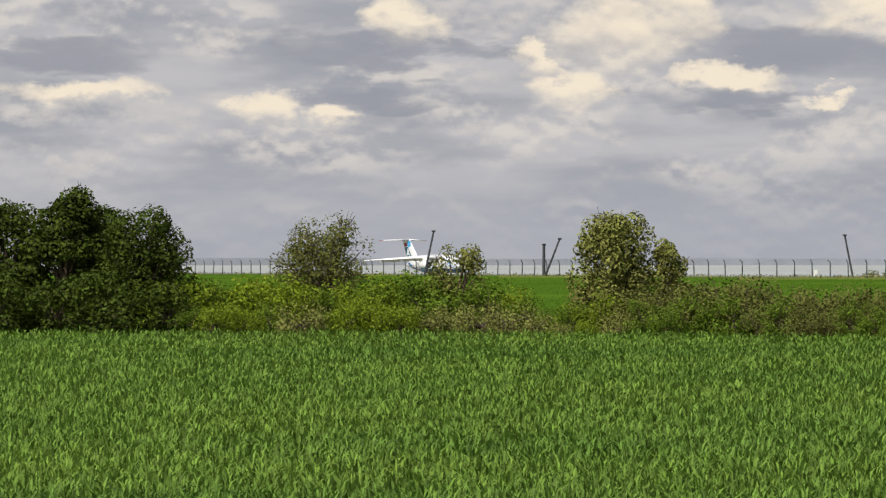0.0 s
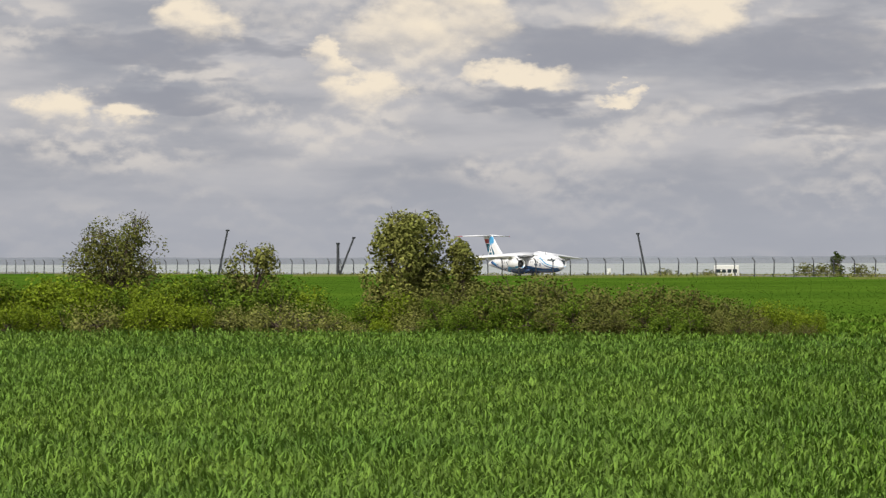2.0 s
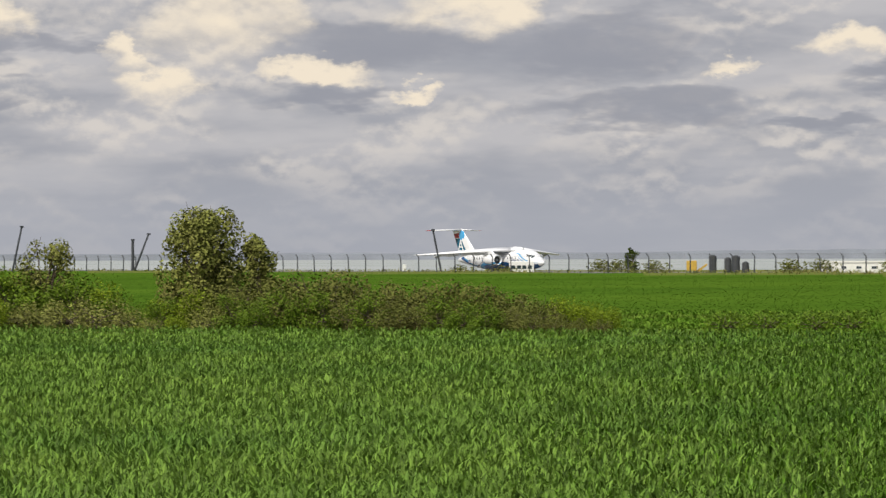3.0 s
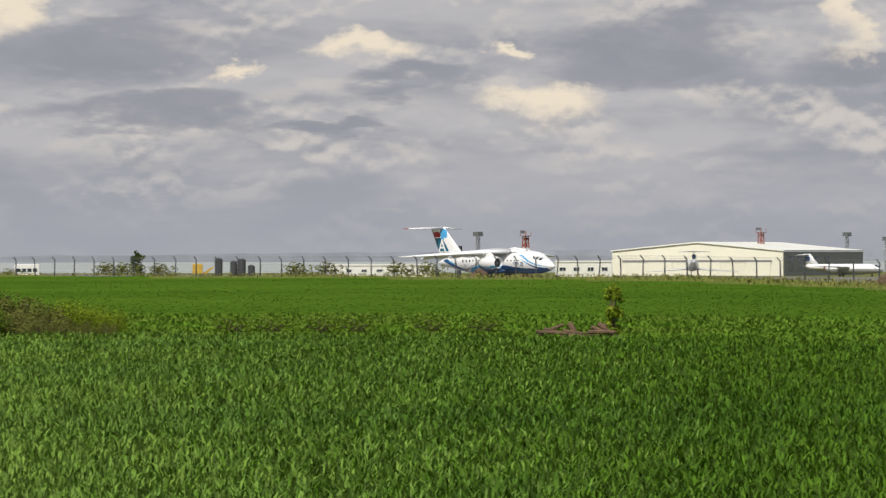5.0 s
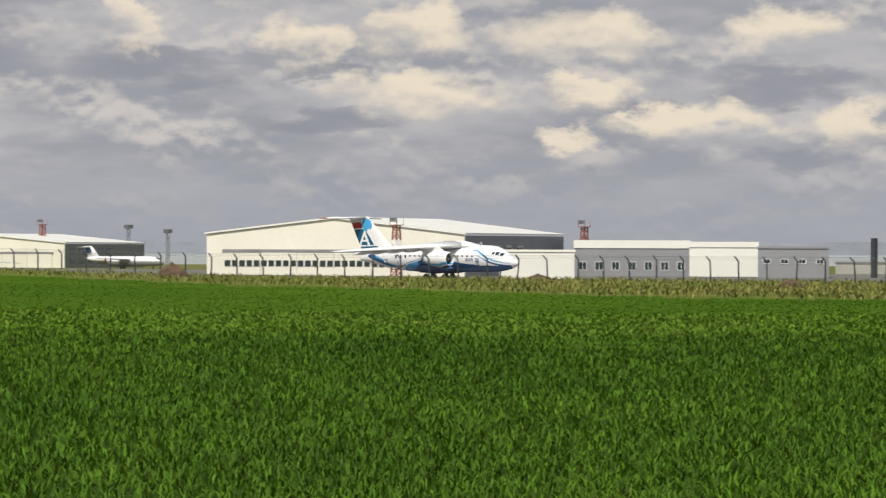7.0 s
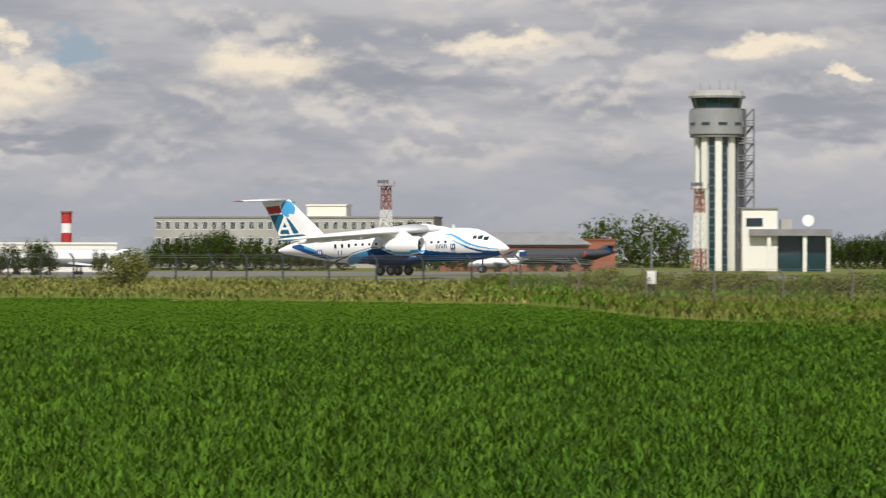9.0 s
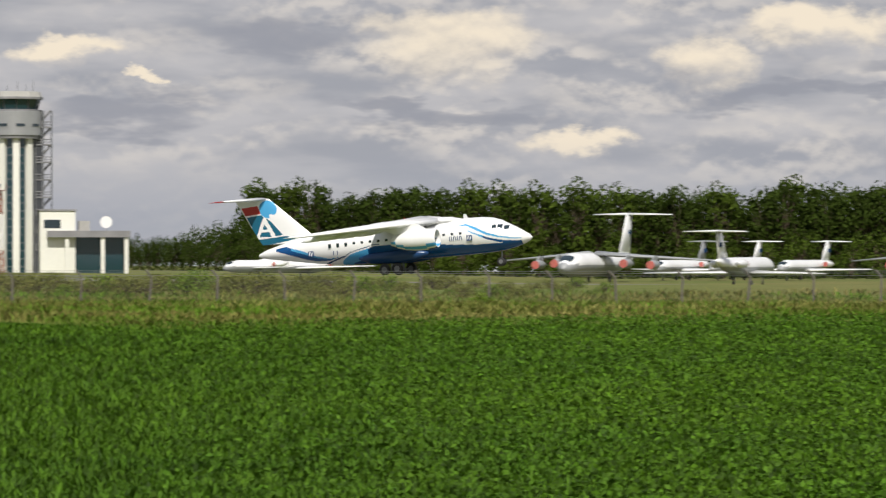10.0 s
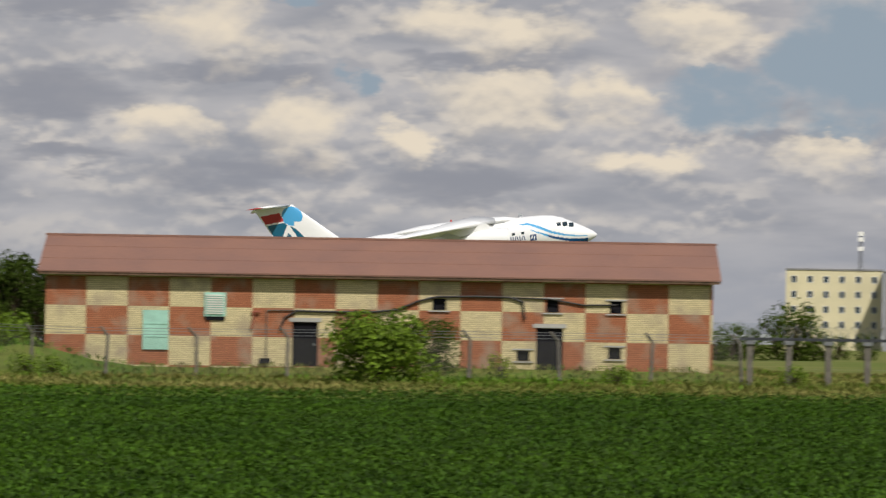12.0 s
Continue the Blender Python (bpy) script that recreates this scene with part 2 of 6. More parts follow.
M = dict(
    soil=material("field_soil", (0.036, 0.068, 0.008), 0.95, vary=0.5, scale=0.4, tint=(0.020, 0.038, 0.006), gloss=0.0),
    verge=material("verge_grass", (0.062, 0.15, 0.010), 0.95, vary=0.6, scale=0.12, tint=(0.11, 0.15, 0.022), bump=0.6, gloss=0.0),
    field=material("young_crop", (0.050, 0.105, 0.010), 0.9, vary=0.35, scale=0.03, tint=(0.070, 0.132, 0.013), bump=0.8, gloss=0.0),
    dry=material("dry_grass", (0.15, 0.165, 0.04), 0.95, vary=0.5, scale=0.15, tint=(0.075, 0.12, 0.025), bump=0.6, gloss=0.0),
    airfield=material("airfield_grass", (0.11, 0.14, 0.04), 0.95, vary=0.4, scale=0.03, tint=(0.17, 0.16, 0.065), gloss=0.0),
    concrete=material("runway_concrete", (0.19, 0.19, 0.175), 0.85, vary=0.25, scale=0.08, gloss=0.0),
    # Distance haze is mixed into the far land's pale base colour.
    far=material("hazed_far_land", (0.36, 0.38, 0.38), 0.95, vary=0.25, scale=0.004, tint=(0.30, 0.33, 0.32), gloss=0.0),
    # Blue-grey stands for haze over the ridge, not for its own colour.
    ridge=material("hazed_far_ridge", (0.30, 0.325, 0.37), 1.0, vary=0.2, scale=0.01, gloss=0.0),
    wheat=material("wheat_leaf", (0.15, 0.25, 0.033), 0.7, vary=0.3, scale=0.08, island=0.5, clear=0.25, gloss=0.25, tint=(0.098, 0.19, 0.026)),
    wheat_deep=material("wheat_leaf_deep", (0.072, 0.15, 0.007), 0.7, vary=0.3, scale=0.08, island=0.65, clear=0.25, gloss=0.2, tint=(0.044, 0.105, 0.005)),
    young=material("young_crop_blade", (0.052, 0.108, 0.010), 0.8, vary=0.3, scale=0.03, island=0.25, clear=0.2, gloss=0.03, tint=(0.072, 0.138, 0.014)),
    broad=material("broad_leaf", (0.068, 0.145, 0.006), 0.7, vary=0.3, scale=0.07, island=0.65, clear=0.22, gloss=0.2, tint=(0.046, 0.108, 0.006)),
    broad_deep=material("broad_leaf_deep", (0.042, 0.092, 0.004), 0.7, vary=0.3, scale=0.07, island=0.65, clear=0.22, gloss=0.2, tint=(0.028, 0.066, 0.004)),
    weed=material("weed_blade", (0.10, 0.20, 0.018), 0.8, vary=0.4, scale=0.1, island=0.4, clear=0.25, gloss=0.05, tint=(0.11, 0.17, 0.024)),
    brush=material("brush_blade", (0.165, 0.155, 0.045), 0.85, vary=0.4, scale=0.06, island=0.25, clear=0.2, gloss=0.05, tint=(0.105, 0.135, 0.026)),
    straw=material("dry_blade", (0.26, 0.23, 0.08), 0.85, vary=0.4, scale=0.1, island=0.4, clear=0.2, gloss=0.05, tint=(0.115, 0.155, 0.035)),
    leaf_dark=material("leaf_dark", (0.056, 0.086, 0.008), 0.7, vary=0.3, scale=1.2, island=0.5, clear=0.2, gloss=0.15),
    leaf_mid=material("leaf_mid", (0.125, 0.20, 0.014), 0.7, vary=0.3, scale=1.2, island=0.5, clear=0.25, gloss=0.2),
    leaf_bright=material("leaf_bright", (0.21, 0.285, 0.016), 0.7, vary=0.3, scale=1.2, island=0.45, clear=0.3, gloss=0.2),
    leaf_grey=material("leaf_grey", (0.205, 0.225, 0.052), 0.8, vary=0.3, scale=1.2, island=0.5, clear=0.2, gloss=0.15, tint=(0.155, 0.155, 0.042)),
    leaf_brown=material("leaf_brown", (0.135, 0.155, 0.032), 0.8, vary=0.3, scale=1.2, island=0.3, clear=0.15, gloss=0.15, tint=(0.12, 0.118, 0.03)),
    leaf_tan=material("leaf_tan", (0.235, 0.25, 0.05), 0.8, vary=0.3, scale=1.2, island=0.4, clear=0.2),
    leaf_wood=material("leaf_wood", (0.041, 0.066, 0.010), 0.8, vary=0.35, scale=0.25, island=0.28, clear=0.15, gloss=0.05),
    leaf_wood2=material("leaf_wood_light", (0.068, 0.105, 0.014), 0.8, vary=0.35, scale=0.25, island=0.28, clear=0.2, gloss=0.05),
    bark=material("bark", (0.115, 0.085, 0.055), 0.9, vary=0.4, scale=6, bump=0.5),
    log=material("rotten_wood", (0.16, 0.10, 0.06), 0.9, vary=0.5, scale=3, bump=0.6),
    dirt=material("dug_earth", (0.13, 0.085, 0.05), 0.95, vary=0.5, scale=1.5, bump=0.8),
    white=material("white_paint", (0.80, 0.80, 0.79), 0.35, vary=0.06, scale=0.6),
    plane_white=material("aircraft_white", (0.82, 0.83, 0.84), 0.22, vary=0.04, scale=0.5, gloss=0.6),
    plane_grey=material("aircraft_grey", (0.30, 0.315, 0.33), 0.4, vary=0.12, scale=0.5),
    blue=material("livery_blue", (0.004, 0.072, 0.24), 0.22, vary=0.08, scale=0.5, gloss=0.6),
    sky_blue=material("livery_sky_blue", (0.07, 0.36, 0.68), 0.25, vary=0.06, scale=0.5),
    teal=material("livery_teal", (0.012, 0.115, 0.20), 0.25, vary=0.08, scale=0.5),
    navy=material("livery_navy", (0.012, 0.05, 0.15), 0.25, vary=0.08, scale=0.5),
    red=material("signal_red", (0.43, 0.03, 0.028), 0.5, vary=0.15, scale=1.5),
    cover=material("red_engine_cover", (0.48, 0.13, 0.11), 0.8, vary=0.25, scale=2),
    rust=material("rusty_red_paint", (0.30, 0.085, 0.05), 0.7, vary=0.4, scale=2),
    black=material("rubber_black", (0.018, 0.018, 0.02), 0.7, vary=0.2, scale=3),
    steel=material("grey_steel", (0.20, 0.21, 0.22), 0.5, 0.4, vary=0.2, scale=2),
    post=material("weathered_post", (0.15, 0.135, 0.115), 0.8, vary=0.35, scale=4, bump=0.3),
    post_dark=material("dark_post", (0.045, 0.05, 0.06), 0.7, vary=0.3, scale=4),
    cladding=material("cream_cladding", (0.80, 0.78, 0.67), 0.5, vary=0.07, scale=0.15),
    cladding_white=material("white_cladding", (0.78, 0.78, 0.72), 0.5, vary=0.07, scale=0.15),
    cladding_grey=material("grey_cladding", (0.26, 0.27, 0.285), 0.55, vary=0.12, scale=0.15),
    metal_light=material("light_metal_panel", (0.42, 0.43, 0.44), 0.35, 0.5, vary=0.1, scale=0.5),
    plaster=material("grey_plaster", (0.38, 0.375, 0.355), 0.85, vary=0.15, scale=0.2),
    plaster_yellow=material("yellow_plaster", (0.66, 0.60, 0.40), 0.85, vary=0.12, scale=0.2),
    roof_grey=material("grey_roof", (0.24, 0.24, 0.25), 0.7, vary=0.2, scale=0.4),
    brick_red=material("red_brick", (0.32, 0.12, 0.075), 0.9, vary=0.3, scale=0.6),
    yellow=material("machine_yellow", (0.55, 0.36, 0.05), 0.5, vary=0.2, scale=2),
    mint=material("mint_paint", (0.34, 0.60, 0.50), 0.6, vary=0.2, scale=2),
    door=material("blue_black_door", (0.013, 0.013, 0.017), 0.9, vary=0.3, scale=3, gloss=0.1),
    cable=material("black_cable", (0.03, 0.028, 0.028), 0.7, vary=0.2, scale=3),
)


def glass(name, color=(0.02, 0.035, 0.045)):
    m = bpy.data.materials.new(name)
    m.use_nodes = True
    p = m.node_tree.nodes["Principled BSDF"]
    p.inputs["Base Color"].default_value = (*color, 1)
    p.inputs["Roughness"].default_value = 0.08
    p.inputs["Specular IOR Level"].default_value = 0.8
    return m


M["glass"] = glass("window_glass")
M["glass_green"] = glass("green_glass", (0.012, 0.04, 0.05))


def net_material(name, lo, hi):
    """Chain-link seen from far: mostly open."""
    m = bpy.data.materials.new(name)
    m.use_nodes = True
    nt = m.node_tree
    p = nt.nodes["Principled BSDF"]
    p.inputs["Base Color"].default_value = (0.13, 0.13, 0.12, 1)
    p.inputs["Roughness"].default_value = 0.6
    tr = nt.nodes.new("ShaderNodeBsdfTransparent")
    mx = nt.nodes.new("ShaderNodeMixShader")
    n = nt.nodes.new("ShaderNodeTexNoise")
    n.inputs["Scale"].default_value = 0.4
    r = nt.nodes.new("ShaderNodeMapRange")
    r.inputs[3].default_value, r.inputs[4].default_value = lo, hi
    nt.links.new(n.outputs["Fac"], r.inputs[0])
    nt.links.new(r.outputs[0], mx.inputs[0])
    nt.links.new(p.outputs[0], mx.inputs[1])
    nt.links.new(tr.outputs[0], mx.inputs[2])
    nt.links.new(mx.outputs[0], nt.nodes["Material Output"].inputs[0])
    return m


M["net"] = net_material("chain_link", 0.84, 0.94)
M["net_thin"] = net_material("open_chain_link", 0.88, 0.96)


# ---- building blocks ----
def finish(bm, name, mats, smooth=False):
    me = bpy.data.meshes.new(name)
    bmesh.ops.recalc_face_normals(bm, faces=bm.faces)
    bm.to_mesh(me)
    bm.free()
    for m in (mats if isinstance(mats, (list, tuple)) else [mats]):
        me.materials.append(m)
    if smooth:
        me.polygons.foreach_set("use_smooth", [True] * len(me.polygons))
    return me


def part(name, bm, mats, parent, label="", smooth=False, m=None):
    ob = new(name, finish(bm, name, mats, smooth))
    ob.parent = parent
    if m is not None:
        ob.matrix_basis = m
    if label:
        tagged(ob, label)
    return ob


def share(name, me, parent, m=None):
    ob = new(name, me)
    ob.parent = parent
    if m is not None:
        ob.matrix_basis = m
    return ob


def thing(name, m, label, category, group="", kind=""):
    ob = new(name)
    ob.empty_display_size = 0.5
    ob.matrix_basis = m
    return tagged(ob, label, category, group, kind)


def box(bm, x0, y0, z0, x1, y1, z1, bevel=0.0):
    vs = [bm.verts.new(p) for p in ((x0, y0, z0), (x1, y0, z0), (x1, y1, z0), (x0, y1, z0), (x0, y0, z1), (x1, y0, z1), (x1, y1, z1), (x0, y1, z1))]
    fs = [bm.faces.new([vs[i] for i in f]) for f in ((0, 3, 2, 1), (4, 5, 6, 7), (0, 1, 5, 4), (1, 2, 6, 5), (2, 3, 7, 6), (3, 0, 4, 7))]
    if bevel:
        bmesh.ops.bevel(bm, geom=list({e for f in fs for e in f.edges}), offset=bevel, segments=2, affect="EDGES", profile=0.5)
    return bm


def boxed(*a, bevel=0.0):
    return box(bmesh.new(), *a, bevel=bevel)


def tube(bm, p0, p1, r0, r1=None, n=8):
    """A tapered round bar from p0 to p1."""
    p0, p1 = Vector(p0), Vector(p1)
    r1 = r0 if r1 is None else r1
    q = (p1 - p0).to_track_quat("Z", "Y")
    rings = []
    for p, r in ((p0, r0), (p1, r1)):
        rings.append([bm.verts.new(p + q @ Vector((r * math.cos(a), r * math.sin(a), 0))) for a in (2 * math.pi * k / n for k in range(n))])
    for k in range(n):
        bm.faces.new((rings[0][k], rings[0][(k + 1) % n], rings[1][(k + 1) % n], rings[1][k]))
    bm.faces.new(rings[0][::-1])
    bm.faces.new(rings[1])
    return bm


def loft(rings, pick=None, caps=True, bm=None):
    """Skin over rings of equal length; pick(centre) gives a face's material slot."""
    bm = bm or bmesh.new()
    vr = [[bm.verts.new(p) for p in r] for r in rings]
    n = len(vr[0])
    faces = []
    for a, b in zip(vr, vr[1:]):
        for k in range(n):
            faces.append(bm.faces.new((a[k], a[(k + 1) % n], b[(k + 1) % n], b[k])))
    if caps:
        faces += [bm.faces.new(vr[0][::-1]), bm.faces.new(vr[-1])]
    if pick:
        for f in faces:
            f.material_index = pick(f.calc_center_median())
    return bm


def prism(outline, y0, y1, bm=None):
    """An outline in x and z, given thickness along y."""
    bm = bm or bmesh.new()
    a = [bm.verts.new((x, y0, z)) for x, z in outline]
    b = [bm.verts.new((x, y1, z)) for x, z in outline]
    n = len(a)
    for k in range(n):
        bm.faces.new((a[k], a[(k + 1) % n], b[(k + 1) % n], b[k]))
    bm.faces.new(a[::-1])
    bm.faces.new(b)
    return bm


FOIL = ((0, 0), (0.03, 0.35), (0.12, 0.72), (0.32, 1.0), (0.6, 0.75), (0.85, 0.3), (1, 0.02), (0.85, -0.15), (0.6, -0.4), (0.32, -0.6), (0.12, -0.5), (0.03, -0.25))


def foil(le, chord, thick, upright=False):
    """A wing section behind its leading edge le."""
    le = Vector(le)
    if upright:
        return [le + Vector((-u * chord, w * thick * chord, 0)) for u, w in FOIL]
    return [le + Vector((-u * chord, 0, w * thick * chord)) for u, w in FOIL]


def quads_mesh(name, verts, quads, mat):
    me = bpy.data.meshes.new(name)
    me.vertices.add(len(verts))
    me.vertices.foreach_set("co", np.asarray(verts, np.float32).ravel())
    me.loops.add(len(quads) * 4)
    me.loops.foreach_set("vertex_index", np.asarray(quads, np.int32).ravel())
    me.polygons.add(len(quads))
    me.polygons.foreach_set("loop_start", np.arange(len(quads), dtype=np.int32) * 4)
    me.polygons.foreach_set("loop_total", np.full(len(quads), 4, np.int32))
    me.update(calc_edges=True)
    me.materials.append(mat)
    return me


def leaves(name, centres, size, mat, rng, droop=0.0, out=None):
    """Small pointed leaves at the centres, turned every way."""
    n = len(centres)
    u = rng.normal(size=(n, 3))
    u[:, 2] -= droop
    u /= np.linalg.norm(u, axis=1)[:, None]
    if out is not None:
        face = out * 1.1 + rng.normal(size=(n, 3)) * 0.55 + np.array([0, 0, 0.35])
        u = np.cross(face, u)
        u /= np.linalg.norm(u, axis=1)[:, None]
        w = np.cross(face, u)
    else:
        w = np.cross(u, rng.normal(size=(n, 3)))
    w /= np.linalg.norm(w, axis=1)[:, None]
    s = (size * rng.uniform(0.6, 1.35, n))[:, None]
    v = np.empty((n, 4, 3))
    v[:, 0], v[:, 1], v[:, 2], v[:, 3] = centres - u * s * 0.5, centres + w * s * 0.3, centres + u * s * 0.5, centres - w * s * 0.3
    return quads_mesh(name, v.reshape(-1, 3), np.arange(n * 4).reshape(-1, 4), mat)


def blades(name, roots, height, width, lean, mat, rng):
    """Bent blades, from the root to a pointed tip."""
    n = len(roots)
    a = rng.uniform(0, 2 * math.pi, n)
    h = height * rng.uniform(0.65, 1.25, n)
    out = np.stack([np.cos(a), np.sin(a), np.zeros(n)], 1)
    side = np.stack([-np.sin(a), np.cos(a), np.zeros(n)], 1) * (width * rng.uniform(0.7, 1.3, n))[:, None] * 0.5
    l = (lean * rng.uniform(0.2, 1.5, n) * h)[:, None]
    up = np.zeros((n, 3))
    up[:, 2] = h
    v = np.empty((n, 4, 3))
    mid = roots + up * 0.6 + out * l * 0.3
    tip = roots + up * rng.uniform(0.75, 1.0, n)[:, None] + out * l
    v[:, 0], v[:, 1], v[:, 2], v[:, 3] = roots, mid + side, tip, mid - side
    return quads_mesh(name, v.reshape(-1, 3), np.arange(n * 4).reshape(-1, 4), mat)


# ---- the lie of the land ----
def crop_edge(b):
    return lerp(b, (-1300, -1107, -1040, -930, -860, -800, -700, -600, -440, -280, -160, 200), (156, 155, 148, 142, 136, 131, 126, 134, 146, 165, 158, 166))


def fence_range(b):
    if b < -500:
        return min(300 / math.cos(b / 1000), 900)
    return lerp(b, (-500, -478, -330, -240, -180, -110, 0, 200), (335, 262, 268, 280, 235, 200, 197, 200))


def dry_from(b):
    """Where the further crop gives way to dry grass."""
    if b > -500:
        return lerp(b, (-500, -430), (207.7, crop_edge(-430))) if b < -430 else crop_edge(b)
    return fence_range(b) * lerp(b, (-960, -860, -700, -500), (0.93, 0.88, 0.66, 0.62))


def land(b, d):
    """Ground height at a bearing and distance."""
    dc, df = crop_edge(b), fence_range(b)
    dr = min(385 / max(math.cos(b / 1000), 0.12), 1800)
    zf = lerp(b, (-1400, -850, -790, -560, -490, -470, -240, -150, 0, 200), (0.55, 0.6, 0.0, -0.1, -0.25, -0.8, -1.0, 0.0, 0.2, 0.25))
    zr = lerp(b, (-900, -800, -700, -620, -480, -330, -200, 0), (-1.0, -1.15, -1.45, -1.45, -0.1, -0.7, -0.8, -0.9))
    zx = lerp(b, (-480, -400, -330, 20, 70), (-1.6, -2.3, -4.4, -4.5, -1.4))
    rim = lerp(b, (-430, -340, 200, 300), (0.0, 0.6, 0.6, 0.0))
    bank = lerp(b, (-140, -100, 62, 80), (0.0, 0.5, 0.5, 0.0))
    z = lerp(d, (0, dc, df, df + 8, df + 24, dr - 36, dr - 20, dr + 20, dr + 330, 5200), (0, 0, zf, zf + bank, zf + bank * 0.9, zr + rim, zr, zr, zx, zx))
    p = at(b, d)
    z += 1.1 * math.exp(-(((p.x + 19.5) / 3.2) ** 2 + ((p.y - 204) / 3.5) ** 2))
    return z


def ground_at(b, d, dz=0.0):
    return at(b, d, land(b, d) + dz)


# ---- ground ----
def build_ground():
    """One sheet to the horizon, finer in the seen sector, with a slot for each kind of cover."""
    bs = list(np.arange(-3142, -1320, 130.0)) + list(np.arange(-1320, 220, 9.0)) + list(np.arange(220, 3142, 130.0))
    ds = [0.5, 12, 24, 40, 60, 80, 100, 120, 134, 142, 150, 158, 166, 174, 182, 190, 197, 201, 205, 209, 214, 222, 235, 250, 262, 270, 280, 290, 305, 320, 340, 360, 380, 400, 430, 470, 520, 580, 650, 720, 800, 900, 1050, 1250, 1500, 2000, 3000, 4900]
    verts = [at(b, d, land(b, d)) for b in bs for d in ds]
    nd, nb = len(ds), len(bs)
    faces, slots = [], []
    for i in range(nb):
        j = (i + 1) % nb
        for k in range(nd - 1):
            faces.append((i * nd + k, j * nd + k, j * nd + k + 1, i * nd + k + 1))
            b, d = bs[i] + 4, (ds[k] + ds[k + 1]) / 2
            dc, df = crop_edge(b), fence_range(b)
            if d < dc:
                s = 0
            elif d < dry_from(b):
                s = 1 if d < dc + 52 and b < -640 else 2
            else:
                s = 3 if d < df + (60 if b < -520 else 25) else 4
            # Past 1300 m the land takes the slot with haze in its colour.
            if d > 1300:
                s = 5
            slots.append(s)
    me = bpy.data.meshes.new("ground")
    me.from_pydata(verts, [], faces)
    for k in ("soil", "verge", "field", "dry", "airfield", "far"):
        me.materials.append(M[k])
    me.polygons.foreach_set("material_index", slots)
    me.polygons.foreach_set("use_smooth", [True] * len(faces))
    return tagged(new("ground", me), "green farm field and airfield grass running to the horizon", "ground", kind="structure")


def build_strip(name, y0, y1, x0, x1, dz, mat, label):
    """A paved strip that follows the land."""
    verts, faces = [], []
    xs = np.arange(x0, x1 + 1, 20.0)
    ys = np.linspace(y0, y1, 5)
    for x in xs:
        for y in ys:
            verts.append((x, y, land(math.atan2(x, y) * 1000, math.hypot(x, y)) + dz))
    n = len(ys)
    for i in range(len(xs) - 1):
        for k in range(n - 1):
            faces.append((i * n + k, (i + 1) * n + k, (i + 1) * n + k + 1, i * n + k + 1))
    me = bpy.data.meshes.new(name)
    me.from_pydata(verts, [], faces)
    me.materials.append(mat)
    return tagged(new(name, me), label, "runway", kind="structure")


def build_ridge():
    """The low rise on the far horizon; its haze is painted into the base colour."""
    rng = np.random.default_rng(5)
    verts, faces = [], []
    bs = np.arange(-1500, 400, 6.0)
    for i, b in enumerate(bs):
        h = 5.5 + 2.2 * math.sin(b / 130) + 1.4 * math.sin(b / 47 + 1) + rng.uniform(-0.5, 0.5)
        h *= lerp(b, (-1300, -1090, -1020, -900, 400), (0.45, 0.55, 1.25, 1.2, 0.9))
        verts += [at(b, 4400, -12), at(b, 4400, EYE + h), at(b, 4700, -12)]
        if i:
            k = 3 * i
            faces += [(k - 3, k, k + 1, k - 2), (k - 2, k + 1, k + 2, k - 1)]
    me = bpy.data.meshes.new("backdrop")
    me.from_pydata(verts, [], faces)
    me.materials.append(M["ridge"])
    return tagged(new("backdrop", me), "low rise along the horizon with haze in its blue-grey colour", "backdrop", kind="structure")


def scatter(rng, n, b0, b1, d0, d1f, power=1.0):
    """Places in the sector, thinning out with distance."""
    b = rng.uniform(b0, b1, n)
    u = rng.uniform(0, 1, n)
    top = np.array([d1f(x) for x in np.arange(b0, b1 + 2, 1.0)])
    d1 = top[np.clip((b - b0).astype(int), 0, len(top) - 1)]
    if power == 1.0:
        d = d0 * (d1 / d0) ** u
    else:
        d = (d0 ** (1 - power) + u * (d1 ** (1 - power) - d0 ** (1 - power))) ** (1 / (1 - power))
    return b, d


def roots_of(b, d):
    z = np.array([land(x, y) for x, y in zip(b, d)])
    return np.stack([d * np.sin(b / 1000), d * np.cos(b / 1000), z], 1)


